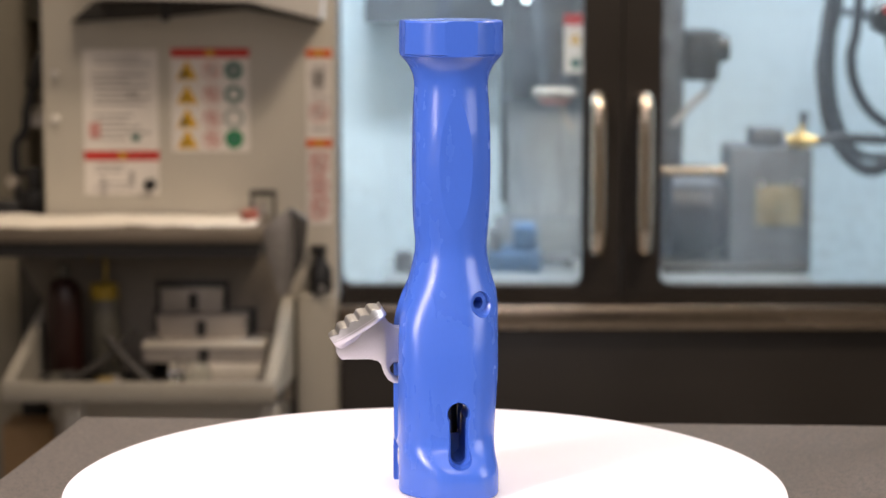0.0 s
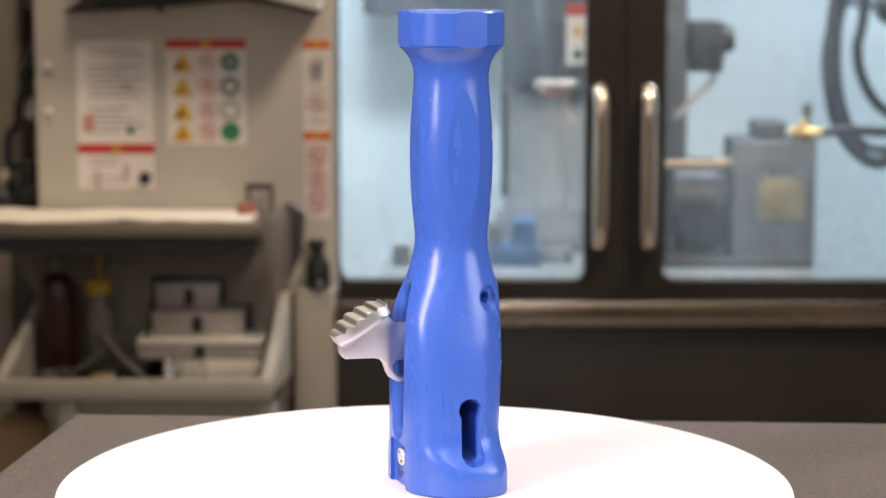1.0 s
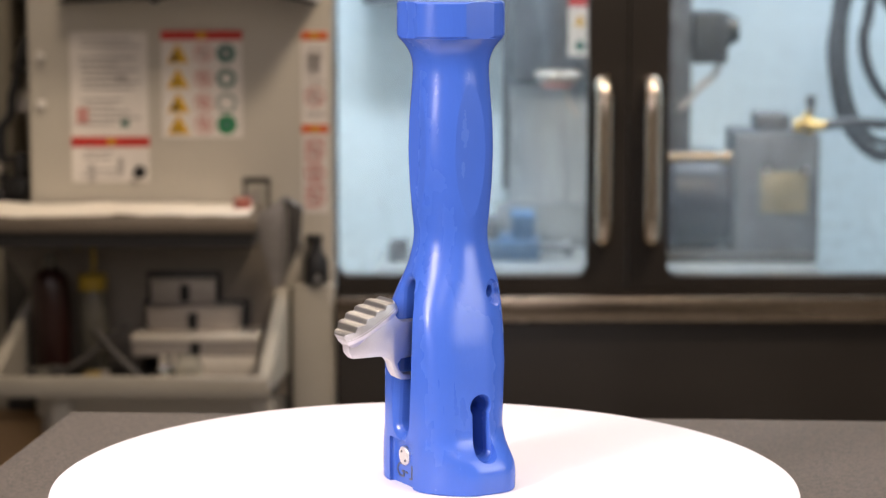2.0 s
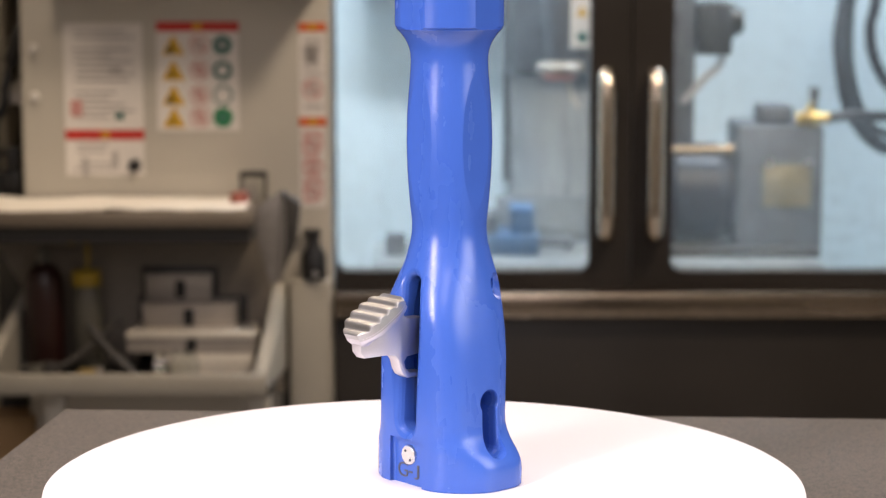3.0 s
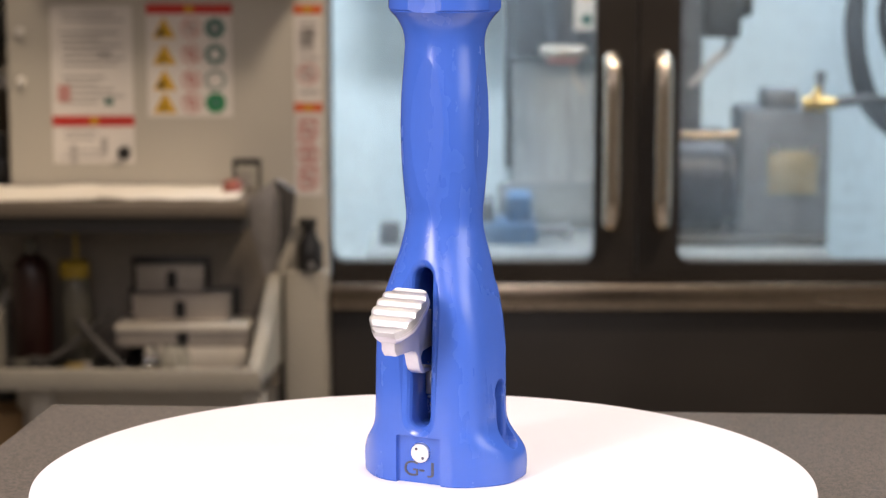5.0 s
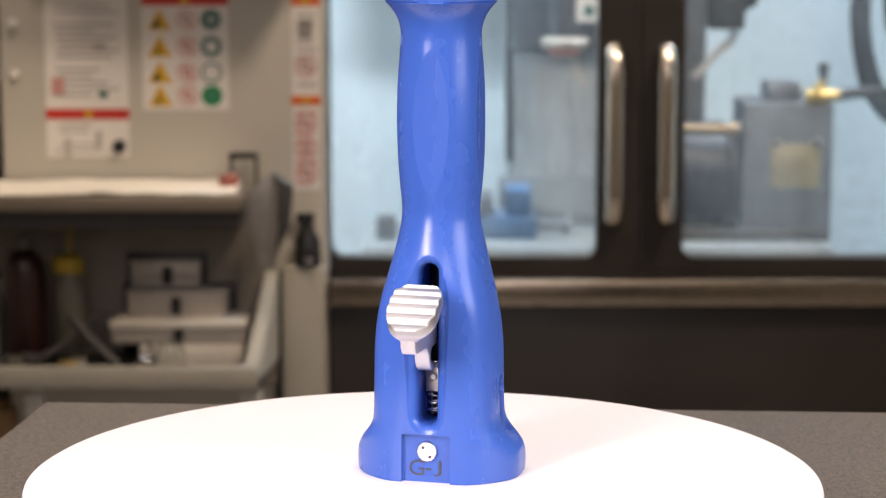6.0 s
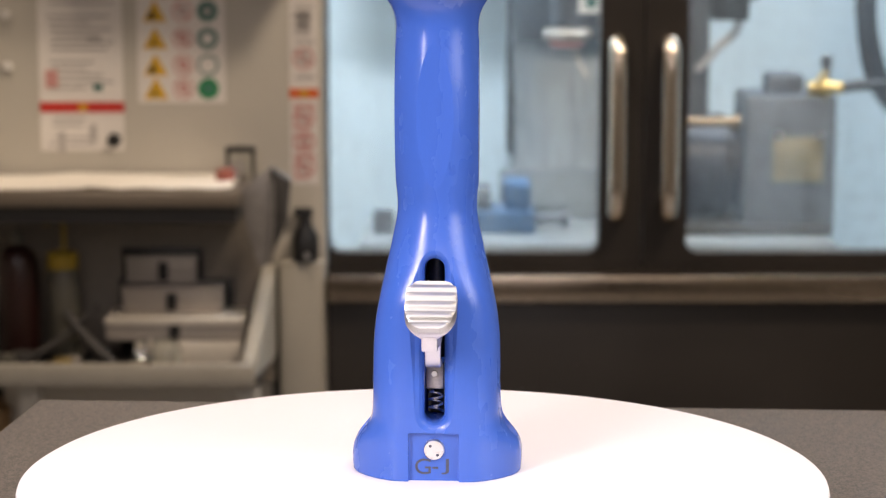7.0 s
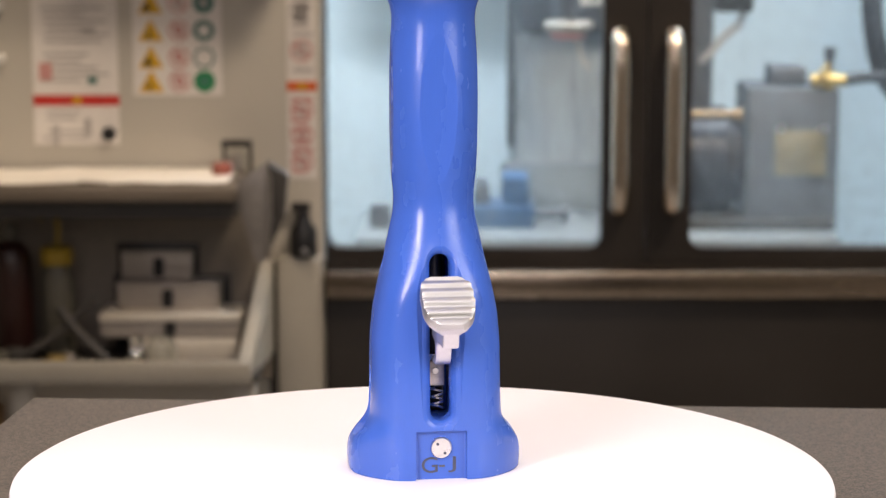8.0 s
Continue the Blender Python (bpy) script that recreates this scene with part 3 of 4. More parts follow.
def disc_mark(parent, x, z, r, mat, lift, name="round_sign", inner=None, core=.5):
    ob = part(name, lathe([(.001, Y - lift), (r, Y - lift), (r, Y - lift - .0008), (.001, Y - lift - .0008)], 28, (x, 0, z), "y"), mat, parent)
    if inner:
        part("sign_centre", lathe([(.001, Y - lift - .0009), (r * core, Y - lift - .0009), (r * core, Y - lift - .0016), (.001, Y - lift - .0016)], 24, (x, 0, z), "y"), inner, ob)
    return ob


def ring_mark(parent, x, z, r, mat, lift):
    """A prohibition ring with its slanted bar."""
    rings = []
    for rr, y in ((r, Y - lift), (r, Y - lift - .0008), (r * .80, Y - lift - .0008), (r * .80, Y - lift), (r, Y - lift)):
        rings.append([(x + rr * math.cos(2 * math.pi * k / 28), y, z + rr * math.sin(2 * math.pi * k / 28)) for k in range(28)])
    bm = loft(rings, cap=False)
    s = r * .6
    w = r * .09
    prism([(x - s - w, z + s - w), (x - s + w, z + s + w), (x + s + w, z - s + w), (x + s - w, z - s - w)], Y - lift - .0007, Y - lift, bm=bm)
    return part("prohibition_sign", bm, mat, parent)


def text_bars(parent, x0, x1, z0, z1, rows, mat, lift, seed):
    """Lines of small print, too small to read."""
    rnd = random.Random(seed)
    step = (z1 - z0) / rows
    for k in range(rows):
        if rnd.random() < .12:
            continue
        z = z1 - (k + .5) * step
        a = x0 + (x1 - x0) * rnd.uniform(0, .12)
        b = x1 - (x1 - x0) * rnd.uniform(0, .45)
        decal(parent, a, b, z - step * .2, z + step * .2, mat, lift, "print_line", thick=.0006)


sign_a = thing("warning_sign", (0, 0, 0), "faded white instruction sign with a red band on beige steel", "sign", "signs on the cabinet")
decal(sign_a, -.702, -.556, 1.004, 1.287, M_PAPER, 0, "sign_sheet")
decal(sign_a, -.702, -.555, 1.0715, 1.0895, M_RED, .0013, "red_band")
decal(sign_a, -.634, -.620, 1.0745, 1.0865, M_YELLOW, .0026, "warning_mark", thick=.0006)
text_bars(sign_a, -.690, -.566, 1.108, 1.278, 15, M_GREYINK, .0013, 3)
text_bars(sign_a, -.690, -.585, 1.010, 1.066, 5, M_GREYINK, .0013, 5)
for x, z, w, h, m in ((-.68, 1.13, .022, .03, M_PINK), (-.605, 1.20, .024, .012, M_GREYINK), (-.60, 1.115, .016, .012, M_TEAL), (-.665, 1.02, .012, .035, M_GREYINK), (-.61, 1.035, .012, .03, M_GREYINK)):
    decal(sign_a, x - w / 2, x + w / 2, z - h / 2, z + h / 2, m, .0020, "print_block", thick=.0006)
knob = thing("black_plug", (-.574, Y - .0015, 1.023), "round black rubber plug on the sign's lower part", "plug")
part("plug_head", lathe([(.0005, -.012), (.009, -.012), (.0115, -.009), (.012, 0)], 28, (0, 0, 0), "y"), M_BLACK, knob)

sign_b = thing("warning_sign", (0, 0, 0), "white safety sign with yellow, red and green symbols", "sign", "signs on the cabinet")
decal(sign_b, -.530, -.378, 1.088, 1.290, M_PAPER, 0, "sign_sheet")
decal(sign_b, -.530, -.377, 1.272, 1.290, M_RED, .0013, "red_band")
decal(sign_b, -.462, -.446, 1.275, 1.287, M_YELLOW, .0026, "warning_mark", thick=.0006)
for k, z in enumerate((1.247, 1.200, 1.154, 1.113)):
    tri = part("warning_triangle", prism([(-.520, z - .018), (-.478, z - .018), (-.499, z + .020)], Y - .0022, Y - .0013), M_YELLOW, sign_b)
    part("triangle_mark", prism([(-.512 + .007 * (k % 2), z - .014), (-.498, z - .014), (-.503, z + .004)], Y - .0029, Y - .0023), M_BLACK, tri)
    ring_mark(sign_b, -.451, z, .018, M_PINK, .0013)
    decal(sign_b, -.458, -.444, z - .008, z + .009, (M_GREYINK, M_PINK, M_PINK, M_PINK)[k], .0013, "print_block", thick=.0005)
    disc_mark(sign_b, -.408, z, .0185, (M_TEAL, M_TEAL, M_TEAL, M_GREEN)[k], .0013, "mandatory_sign", (M_GREYINK, M_PAPER, M_PAPER, M_TEAL)[k], (.35, .55, .78, .35)[k])

sign_c = thing("warning_sign", (0, 0, 0), "narrow white warning sign with two orange bands", "sign", "signs on the cabinet")
decal(sign_c, -.267, -.217, .945, 1.290, M_PAPER, 0, "sign_sheet")
for z in (1.272, 1.0965):
    decal(sign_c, -.267, -.2165, z, z + .0165, M_ORANGE, .0013, "orange_band")
    decal(sign_c, -.249, -.235, z + .003, z + .0135, M_YELLOW, .0026, "warning_mark", thick=.0006)
decal(sign_c, -.254, -.230, 1.213, 1.247, M_GREYINK, .0013, "print_block", thick=.0006)
for z, m in ((1.165, M_PINK), (1.063, M_PINK), (1.02, M_PINK), (.975, M_PINK)):
    ring_mark(sign_c, -.242, z, .019, m, .0013)
    decal(sign_c, -.248, -.236, z - .010, z + .009, M_GREYINK, .0013, "print_block", thick=.0005)
text_bars(sign_c, -.262, -.221, 1.125, 1.262, 9, M_GREYINK, .0013, 8)
text_bars(sign_c, -.262, -.221, .95, 1.09, 8, M_PINK, .0013, 9)

for z in (1.240, 1.151):
    bolt = thing("cover_screw", (-.757, Y, z), "domed steel cover screw in beige panel", "screw", "cover screws")
    part("screw_head", lathe([(.0005, -.008), (.006, -.0075), (.0085, -.004), (.009, 0)], 24, (0, 0, 0), "y"), M_PALE, bolt)

console = thing("control_console", (0, 0, 0), "pale grey control console with a dark strip below", "console")
part("console_body", prism([(-.660, 1.390), (-.364, 1.382), (-.229, 1.349), (-.215, 1.62), (-.67, 1.62)], Y - .150, Y - .030, .004), M_PALE, console, "pale grey painted housing")
part("lower_strip", prism([(-.722, 1.340), (-.672, 1.382), (-.375, 1.384), (-.230, 1.350), (-.236, 1.338), (-.30, 1.352), (-.38, 1.366), (-.52, 1.352)], Y - .029, Y - .002, .003), M_CAVE, console, "dark strip under the console")
part("cable_gland", lathe([(.001, 1.345), (.008, 1.345), (.008, 1.385), (.001, 1.385)], 16, (-.528, Y - .09, 0)), M_BLACK, console)

shelf = thing("side_shelf", (0, 0, 0), "stainless side shelf with a pale top on the cabinet", "shelf")
part("shelf_board", box(-1.02, -.338, Y - .21, Y - .003, .935, .962, .004), M_SHELF, shelf, "brushed stainless shelf with turned-down lip")
for name, pts, y0, y1, mat, lab in (
        ("side_plate", ((-.345, .958), (-.2912, .9942), (-.283, .90), (-.2959, .8296), (-.3121, .8253), (-.339, .9208)), -.165, -.150, M_PLATE, "bent dull steel end plate"),
        # near-black colour stands for the shade on the plate's right half
        ("shaded_fold", ((-.2906, .9935), (-.2571, .9716), (-.264, .90), (-.2955, .8300), (-.283, .90)), -.158, -.120, M_CAVE, "folded edge of the end plate, darkened for shade")):
    part(name, prism(pts, Y + y0, Y + y1, .002), mat, shelf, lab)
part("rib", tube([(-.287, Y - .168, .975), (-.287, Y - .170, .90), (-.294, Y - .168, .835)], .004, 10, 4), M_PLATE, shelf)


def paper_sheet(x0, x1, y0, y1, z, rise, seed):
    """A crumpled sheet, thin, with waves across it."""
    rnd = random.Random(seed)
    waves = [(rnd.uniform(8, 45), rnd.uniform(5, 30), rnd.uniform(0, 6), rnd.uniform(.3, 1)) for k in range(7)]
    rings = []
    nx, ny = 70, 14
    def lift(i, j):
        x, y = i / nx * (x1 - x0), j / ny * (y1 - y0)
        return z + .0008 + rise * abs(sum(a * math.sin(p * x + q * y + r) for p, q, r, a in waves)) / 3
    for i in range(nx + 1):
        x = x0 + (x1 - x0) * i / nx
        up = [(x, y0 + (y1 - y0) * j / ny + .004 * math.sin(9 * x), lift(i, j)) for j in range(ny + 1)]
        rings.append(up + [(a, b, c - .0007) for a, b, c in up[::-1]])
    return loft(rings)


for x0, x1, y0, rise, seed in ((-.95, -.60, -.205, .006, 2), (-.655, -.352, -.200, .005, 5)):
    towel = thing("paper_towel", (0, 0, 0), "crumpled white paper towel lying on the shelf", "paper towel", "towels on the shelf")
    part("sheet", paper_sheet(x0, x1, Y + y0, Y - .012, .9624 + .0012 * (seed > 3), rise, seed), M_MAT, towel, angle=60)

holder = thing("clear_box", (-.349, Y - .055, .9632), "small clear plastic box with dark edges on the shelf", "box")
for x in (-.024, .020):
    for y in (-.016, .012):
        part("edge_post", box(x, x + .004, y, y + .004, .0003, .046, .0008), M_BLACK, holder)
part("rim", flat_ring(rounded(-.0255, .0255, -.0175, .0175, .003), rounded(-.020, .020, -.012, .012, .003), .0462, .0535), M_BLACK, holder, "dark rim")
part("pane", box(-.0195, .0195, -.0150, -.0140, .002, .045), M_CLEAR, holder)
part("card", box(-.016, .010, .004, .005, .004, .034), M_GREYINK, holder, "pale grey card inside")
rag = thing("red_tin", (-.371, Y - .10, .9640), "small dark red tin on the shelf", "tin")
part("tin_body", lathe([(.0005, 0), (.016, 0), (.017, .002), (.017, .018), (.014, .021), (.0005, .021)], 24), material("dark_red_tin", (.30, .09, .07), .45, .2, .2, 40, .03, 200), rag)

gun = thing("spray_bottle", (-.241, Y - .016, .8125), "black spray bottle on the corner post", "bottle")
part("bottle_body", lathe([(.0005, 0), (.022, 0), (.024, .004), (.023, .045), (.012, .062), (.011, .078), (.0005, .080)], 24), M_BLACK, gun)
part("nozzle", box(-.020, .013, -.008, .008, .079, .093, .003), M_BLACK, gun)
part("bright_cap", lathe([(.0003, -.026), (.006, -.026), (.006, -.022), (.0003, -.022)], 18, (.004, 0, .012), "y"), M_CHROME, gun)

tray = thing("tool_tray", (0, 0, 0), "beige steel tool tray with sloping sides and dark inside", "tray")
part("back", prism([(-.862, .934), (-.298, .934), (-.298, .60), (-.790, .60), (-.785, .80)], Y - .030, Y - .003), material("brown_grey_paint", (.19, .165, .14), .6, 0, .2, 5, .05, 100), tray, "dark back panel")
# dark slab put in to imitate the shade under the shelf
part("painted_roof_shade", box(-.86, -.345, Y - .19, Y - .031, .905, .934), M_CAVE, tray)
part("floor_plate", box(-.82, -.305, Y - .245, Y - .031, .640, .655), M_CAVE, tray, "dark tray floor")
part("front_lip", box(-.826, -.312, Y - .262, Y - .245, .641, .679, .005), M_BEIGE_DIM, tray, "beige painted front lip")
for side, pts in ((-1, ((-.826, -.25, .645), (-.826, -.25, .679), (-.785, -.035, .799), (-.785, -.035, .645))), (1, ((-.336, -.25, .645), (-.336, -.25, .679), (-.315, -.035, .812), (-.315, -.035, .645)))):
    th = .020 if side < 0 else .024
    a = [Vector((x, Y + y, z)) for x, y, z in pts]
    b = [v + Vector((th, 0, 0)) for v in a]
    bm = loft([a, b])
    bmesh.ops.bevel(bm, geom=bm.edges[:], offset=.004, segments=2, affect="EDGES")
    part("side_wall", bm, M_BEIGE_DIM, tray, "beige painted sloping side wall")
for x in (-.70, -.33):
    part("leg", box(x - .018, x + .018, Y - .20, Y - .165, 0, .639, .003), M_BEIGE, tray)

red = thing("spray_can", (-.731, Y - .10, .6555), "tall maroon bottle standing in the tray", "bottle")
part("can_body", lathe([(.0005, 0), (.034, 0), (.036, .004), (.036, .165), (.030, .185), (.014, .198), (.0005, .2)], 32), M_MAROON, red)
part("cap", lathe([(.0005, .200), (.011, .2), (.010, .225), (.0005, .227)], 20), M_MILKY, red, "grey cap")
wash = thing("wash_bottle", (-.653, Y - .10, .6555), "milky wash bottle with a yellow cap and spout", "bottle")
part("bottle_body", lathe([(.0005, 0), (.026, 0), (.028, .004), (.028, .13), (.022, .158), (.0005, .158)], 32), M_MILKY, wash)
part("cap", lathe([(.0005, .1585), (.027, .1585), (.027, .182), (.022, .187), (.0005, .187)], 28), M_YCAP, wash, "yellow screw cap")
part("spout", tube([(.002, 0, .185), (.003, 0, .22), (.0, 0, .240), (-.014, -.005, .243), (-.028, -.01, .236)], .004, 10, 6), M_YCAP, wash, "yellow bent spout")
for x0, x1, z0, z1, d, cx, lab in ((-.5512, -.4294, .7785, .8260, .05, -.487, "short milled aluminium vise jaw on the stack"), (-.5535, -.3801, .7330, .7780, .09, -.468, "medium milled aluminium vise jaw in the stack"), (-.5763, -.3417, .694, .7325, .14, -.458, "long milled aluminium vise jaw with a bright edge")):
    j = thing("vise_jaw", (0, 0, 0), lab, "vise jaw", "stacked vise jaws")
    step = .010 if d > .1 else .008
    body = part("jaw_block", box(x0, x1, Y - d, Y - .037, z0, z1 - step - .0002, .0015), M_ALU, j)
    part("ledge", box(x0 - .001, x1 + .001, Y - d - .005, Y - .037, z1 - step, z1, .0008), M_ALU_LIT if d > .1 else M_ALU, j)
    part("foot_step", box(x0 + .003, x1 - .003, Y - d - .003, Y - d - .0002, z0 + .001, z0 + .011, .001), M_ALU, j)
    # no hole is cut: a solid black patch imitates the dark inside
    part("bolt_hole_patch", prism(rounded(cx - .009, cx + .009, z0 + .004, z1 - .010, .006), Y - d - .0062, Y - d - .0003), M_BLACK, j, "black patch standing for a shaded bolt hole")
base = thing("parallel_block", (0, 0, 0), "milled aluminium block at the bottom of the stack", "block")
part("block_body", box(-.526, -.345, Y - .145, Y - .036, .6555, .6935, .002), M_ALU_LIT, base)
# added black sheets, larger than the jaws, imitate their shadow outlines
mount = thing("jaw_shadow_backing", (0, 0, 0), "black backing imitating shadow around the stacked jaws", "riser")
part("riser", box(-.567, -.366, Y - .0355, Y - .031, .6555, .7835, .001), M_BLACK, mount)
part("riser", box(-.560, -.419, Y - .0355, Y - .031, .784, .838, .001), M_BLACK, mount)
jar = thing("glass_jar", (-.466, Y - .2, .6555), "small clear glass jar in the tray", "jar")
part("jar_body", lathe([(.0005, 0), (.026, 0), (.028, .004), (.027, .035), (.020, .045), (.020, .056), (.0175, .056), (.0175, .045), (.024, .035), (.025, .005), (.0005, .004)], 32), M_CLEAR, jar)
small_jar = thing("glass_jar", (-.505, Y - .21, .6555), "small clear glass jar with a round stopper", "jar")
part("jar_body", lathe([(.0005, 0), (.017, 0), (.019, .004), (.018, .022), (.010, .030), (.010, .034), (.0005, .034)], 28), M_CLEAR, small_jar)
part("stopper", lathe([(.0005, .0342), (.007, .0345), (.011, .040), (.012, .046), (.010, .053), (.005, .057), (.0005, .058)], 24), M_CLEAR, small_jar)
rag2 = thing("steel_offcut", (-.66, Y - .2, .6555), "pile of small steel offcuts in the tray", "offcuts")
rnd = random.Random(4)
for k in range(9):
    x, y, s = rnd.uniform(-.09, .04), rnd.uniform(-.03, .03), rnd.uniform(.008, .018)
    part("offcut", box(x - s, x + s, y - .01, y + .01, .0003, rnd.uniform(.012, .035), .001), (M_ALU, M_CAVE, M_BRASS, M_MILKY)[k % 4], rag2)
ratchet = thing("pliers", (-.62, Y - .17, .66), "dark pliers leaning in the tray", "pliers")
part("jaw_arm", tube([(-.10, -.01, .0), (-.04, 0, .035), (.02, .01, .085), (.04, .012, .1)], .007, 10, 5), M_CAVE, ratchet)
part("jaw_arm", tube([(.06, -.01, .004), (.02, 0, .04), (-.01, .005, .075), (-.02, .008, .09)], .009, 10, 5), M_CAVE, ratchet)

# left of the cabinet
M_OLIVE = material("olive_grey_paint", (.27, .245, .20), .5, 0, .1, 4, .05, 120)
rear = thing("rear_cabinet", (0, 0, 0), "olive grey steel cabinet standing behind the machine", "cabinet")
part("cabinet_body", box(-1.6, -.868, Y + .3, Y + .8, 0, 2.4, .02, 4), M_OLIVE, rear)
part("dark_base", box(-1.5, -.815, Y + .18, Y + .299, 0, .965, .01), M_OLIVE, rear)
part("dark_duct", box(-.866, -.795, Y + .31, Y + .42, 1.335, 2.4, .004), material("dark_olive_paint", (.07, .065, .05), .5, 0, .2, 8, .05, 120), rear, "dark olive cable duct")
part("back_sheet", box(-.866, -.70, Y + .43, Y + .45, 0, 2.4), M_OLIVE, rear)
plug = thing("cable_plug", (0, 0, 0), "black cable plug with a cable hanging beside the cabinet", "cable plug")
part("plug_body", loft([[(x + r * math.cos(a), Y + .12 + r * math.sin(a), z + .35 * r * math.cos(a)) for a in (2 * math.pi * k / 16 for k in range(16))] for x, z, r in ((-.801, 1.287, .004), (-.803, 1.278, .012), (-.806, 1.262, .020), (-.809, 1.240, .021), (-.816, 1.222, .022), (-.819, 1.205, .014), (-.823, 1.198, .015), (-.826, 1.188, .009))]), M_BLACK, plug)
part("cable", tube([(-.826, Y + .12, 1.190), (-.831, Y + .12, 1.172), (-.838, Y + .13, 1.155), (-.839, Y + .13, 1.13), (-.848, Y + .14, 1.11), (-.862, Y + .15, 1.095), (-.866, Y + .15, 1.06), (-.86, Y + .15, .97)], .0095, 12, 6), M_HOSE, plug)
part("cable", tube([(-.803, Y + .12, 1.285), (-.800, Y + .13, 1.32), (-.806, Y + .14, 1.40), (-.815, Y + .15, 1.6), (-.815, Y + .15, 2.4)], .006, 10, 6), M_HOSE, plug)
junction = thing("junction_box", (-.815, Y + .17, 0), "pale beige junction box on a thin post", "junction box")
part("box_body", box(-.018, .022, -.02, .02, 1.128, 1.165, .004), M_BEIGE, junction)
part("lid", box(-.020, .024, -.023, -.0202, 1.126, 1.150, .001), M_PALE, junction)
part("post", box(.002, .012, -.005, .005, 0, 1.1278), M_OLIVE, junction)
valve = thing("valve_block", (-.828, Y + .075, 0), "black valve block with fittings beside the cabinet", "valve")
part("block_body", box(-.012, .032, -.03, .03, .945, 1.005, .006), M_BLACK, valve)
part("solenoid", lathe([(.0005, 1.0052), (.016, 1.0052), (.017, 1.010), (.016, 1.045), (.011, 1.052), (.0005, 1.053)], 20, (.014, 0, 0)), M_BLACK, valve)
part("fitting", lathe([(.0005, .000), (.010, .001), (.012, .006), (.012, .030), (.0005, .031)], 20, (-.030, -.02, 1.022), "y"), M_ALU, valve, "dull grey fitting")
part("elbow", tube([(-.030, .01, 1.022), (-.022, .01, 1.034), (-.006, .01, 1.040), (.0, .0, 1.036)], .007, 10, 5), M_BLACK, valve)
part("low_block", box(-.070, -.0125, -.025, .02, .925, .985, .010, 3), M_BLACK, valve)
part("stand", box(-.02, .03, -.02, .02, 0, .9445, .003), M_CAVE, valve)
carton = thing("cardboard_box", (-.80, Y + .02, 0), "brown cardboard box on the floor", "box")
M_CARD = material("brown_cardboard", (.33, .21, .11), .8, 0, .1, 10, .05, 120)
part("carton", box(-.07, .03, -.06, .06, 0, .55, .004), M_CARD, carton)

# ---- inside the machine ----
unit = thing("rotary_unit", (0, 0, 0), "grey rotary unit with a yellowed plate on the work table", "machine unit")
part("housing", box(.628, .808, Y + .5, Y + .68, .7805, 1.052, .008), M_CAST, unit, "grey cast housing")
part("name_plate", box(.683, .783, Y + .494, Y + .4995, .882, .970, .002), material("yellowed_plate", (.27, .23, .14), .35, .3, .3, 14, .02, 100), unit, "yellowed metal plate")
for x in (.693, .775):
    part("plate_screw", lathe([(.0005, Y + .487), (.008, Y + .488), (.009, Y + .493)], 18, (x, 0, .975), "y"), M_CHROME, unit)
part("cap", box(.676, .748, Y + .53, Y + .62, 1.0525, 1.092, .008), M_CAST, unit, "grey cap")
part("motor_drum", lathe([(.0005, .495), (.095, .497), (.105, .505), (.105, .600), (.09, .606), (.09, .626), (.0005, .627)], 40, (0, Y + .62, .90), "x"), material("dark_blue_grey_paint", (.022, .024, .04), .45, 0, .35, 12, .1, 90), unit, "dark blue-grey motor drum")
part("base_plate", box(.48, .80, Y + .46, Y + .72, .7803, .80, .004), M_CAVE, unit, "dark base plate")
part("bar", lathe([(.0005, .475), (.010, .475), (.010, .600), (.014, .602), (.014, .618), (.0005, .62)], 24, (0, Y + .5, 1.0), "x"), material("bronze_bar", (.26, .19, .12), .4, .8, .2, 30, .05, 120), unit, "dull bronze bar")
tap = thing("brass_valve", (0, 0, 0), "brass air valve with a black hose", "valve")
part("valve_body", lathe([(.0005, .752), (.013, .752), (.013, .775), (.018, .778), (.018, .795), (.011, .797), (.011, .818), (.0005, .818)], 20, (0, Y + .51, 1.066), "x"), M_BRASS, tap, "brass body")
part("valve_stem", lathe([(.0005, 1.08), (.007, 1.08), (.007, 1.105), (.011, 1.107), (.011, 1.13), (.0005, 1.132)], 18, (.787, Y + .51, 0)), M_CAST, tap)
part("valve_arm", tube([(.787, Y + .51, 1.10), (.770, Y + .50, 1.078), (.760, Y + .5, 1.058)], .006, 10, 4), M_BRASS, tap)
part("hose_line", tube([(.818, Y + .51, 1.068), (.87, Y + .51, 1.073), (1.0, Y + .52, 1.068), (1.2, Y + .55, 1.08), (1.55, Y + .6, 1.15)], .0115, 12, 8), M_HOSE, tap, "black hose")
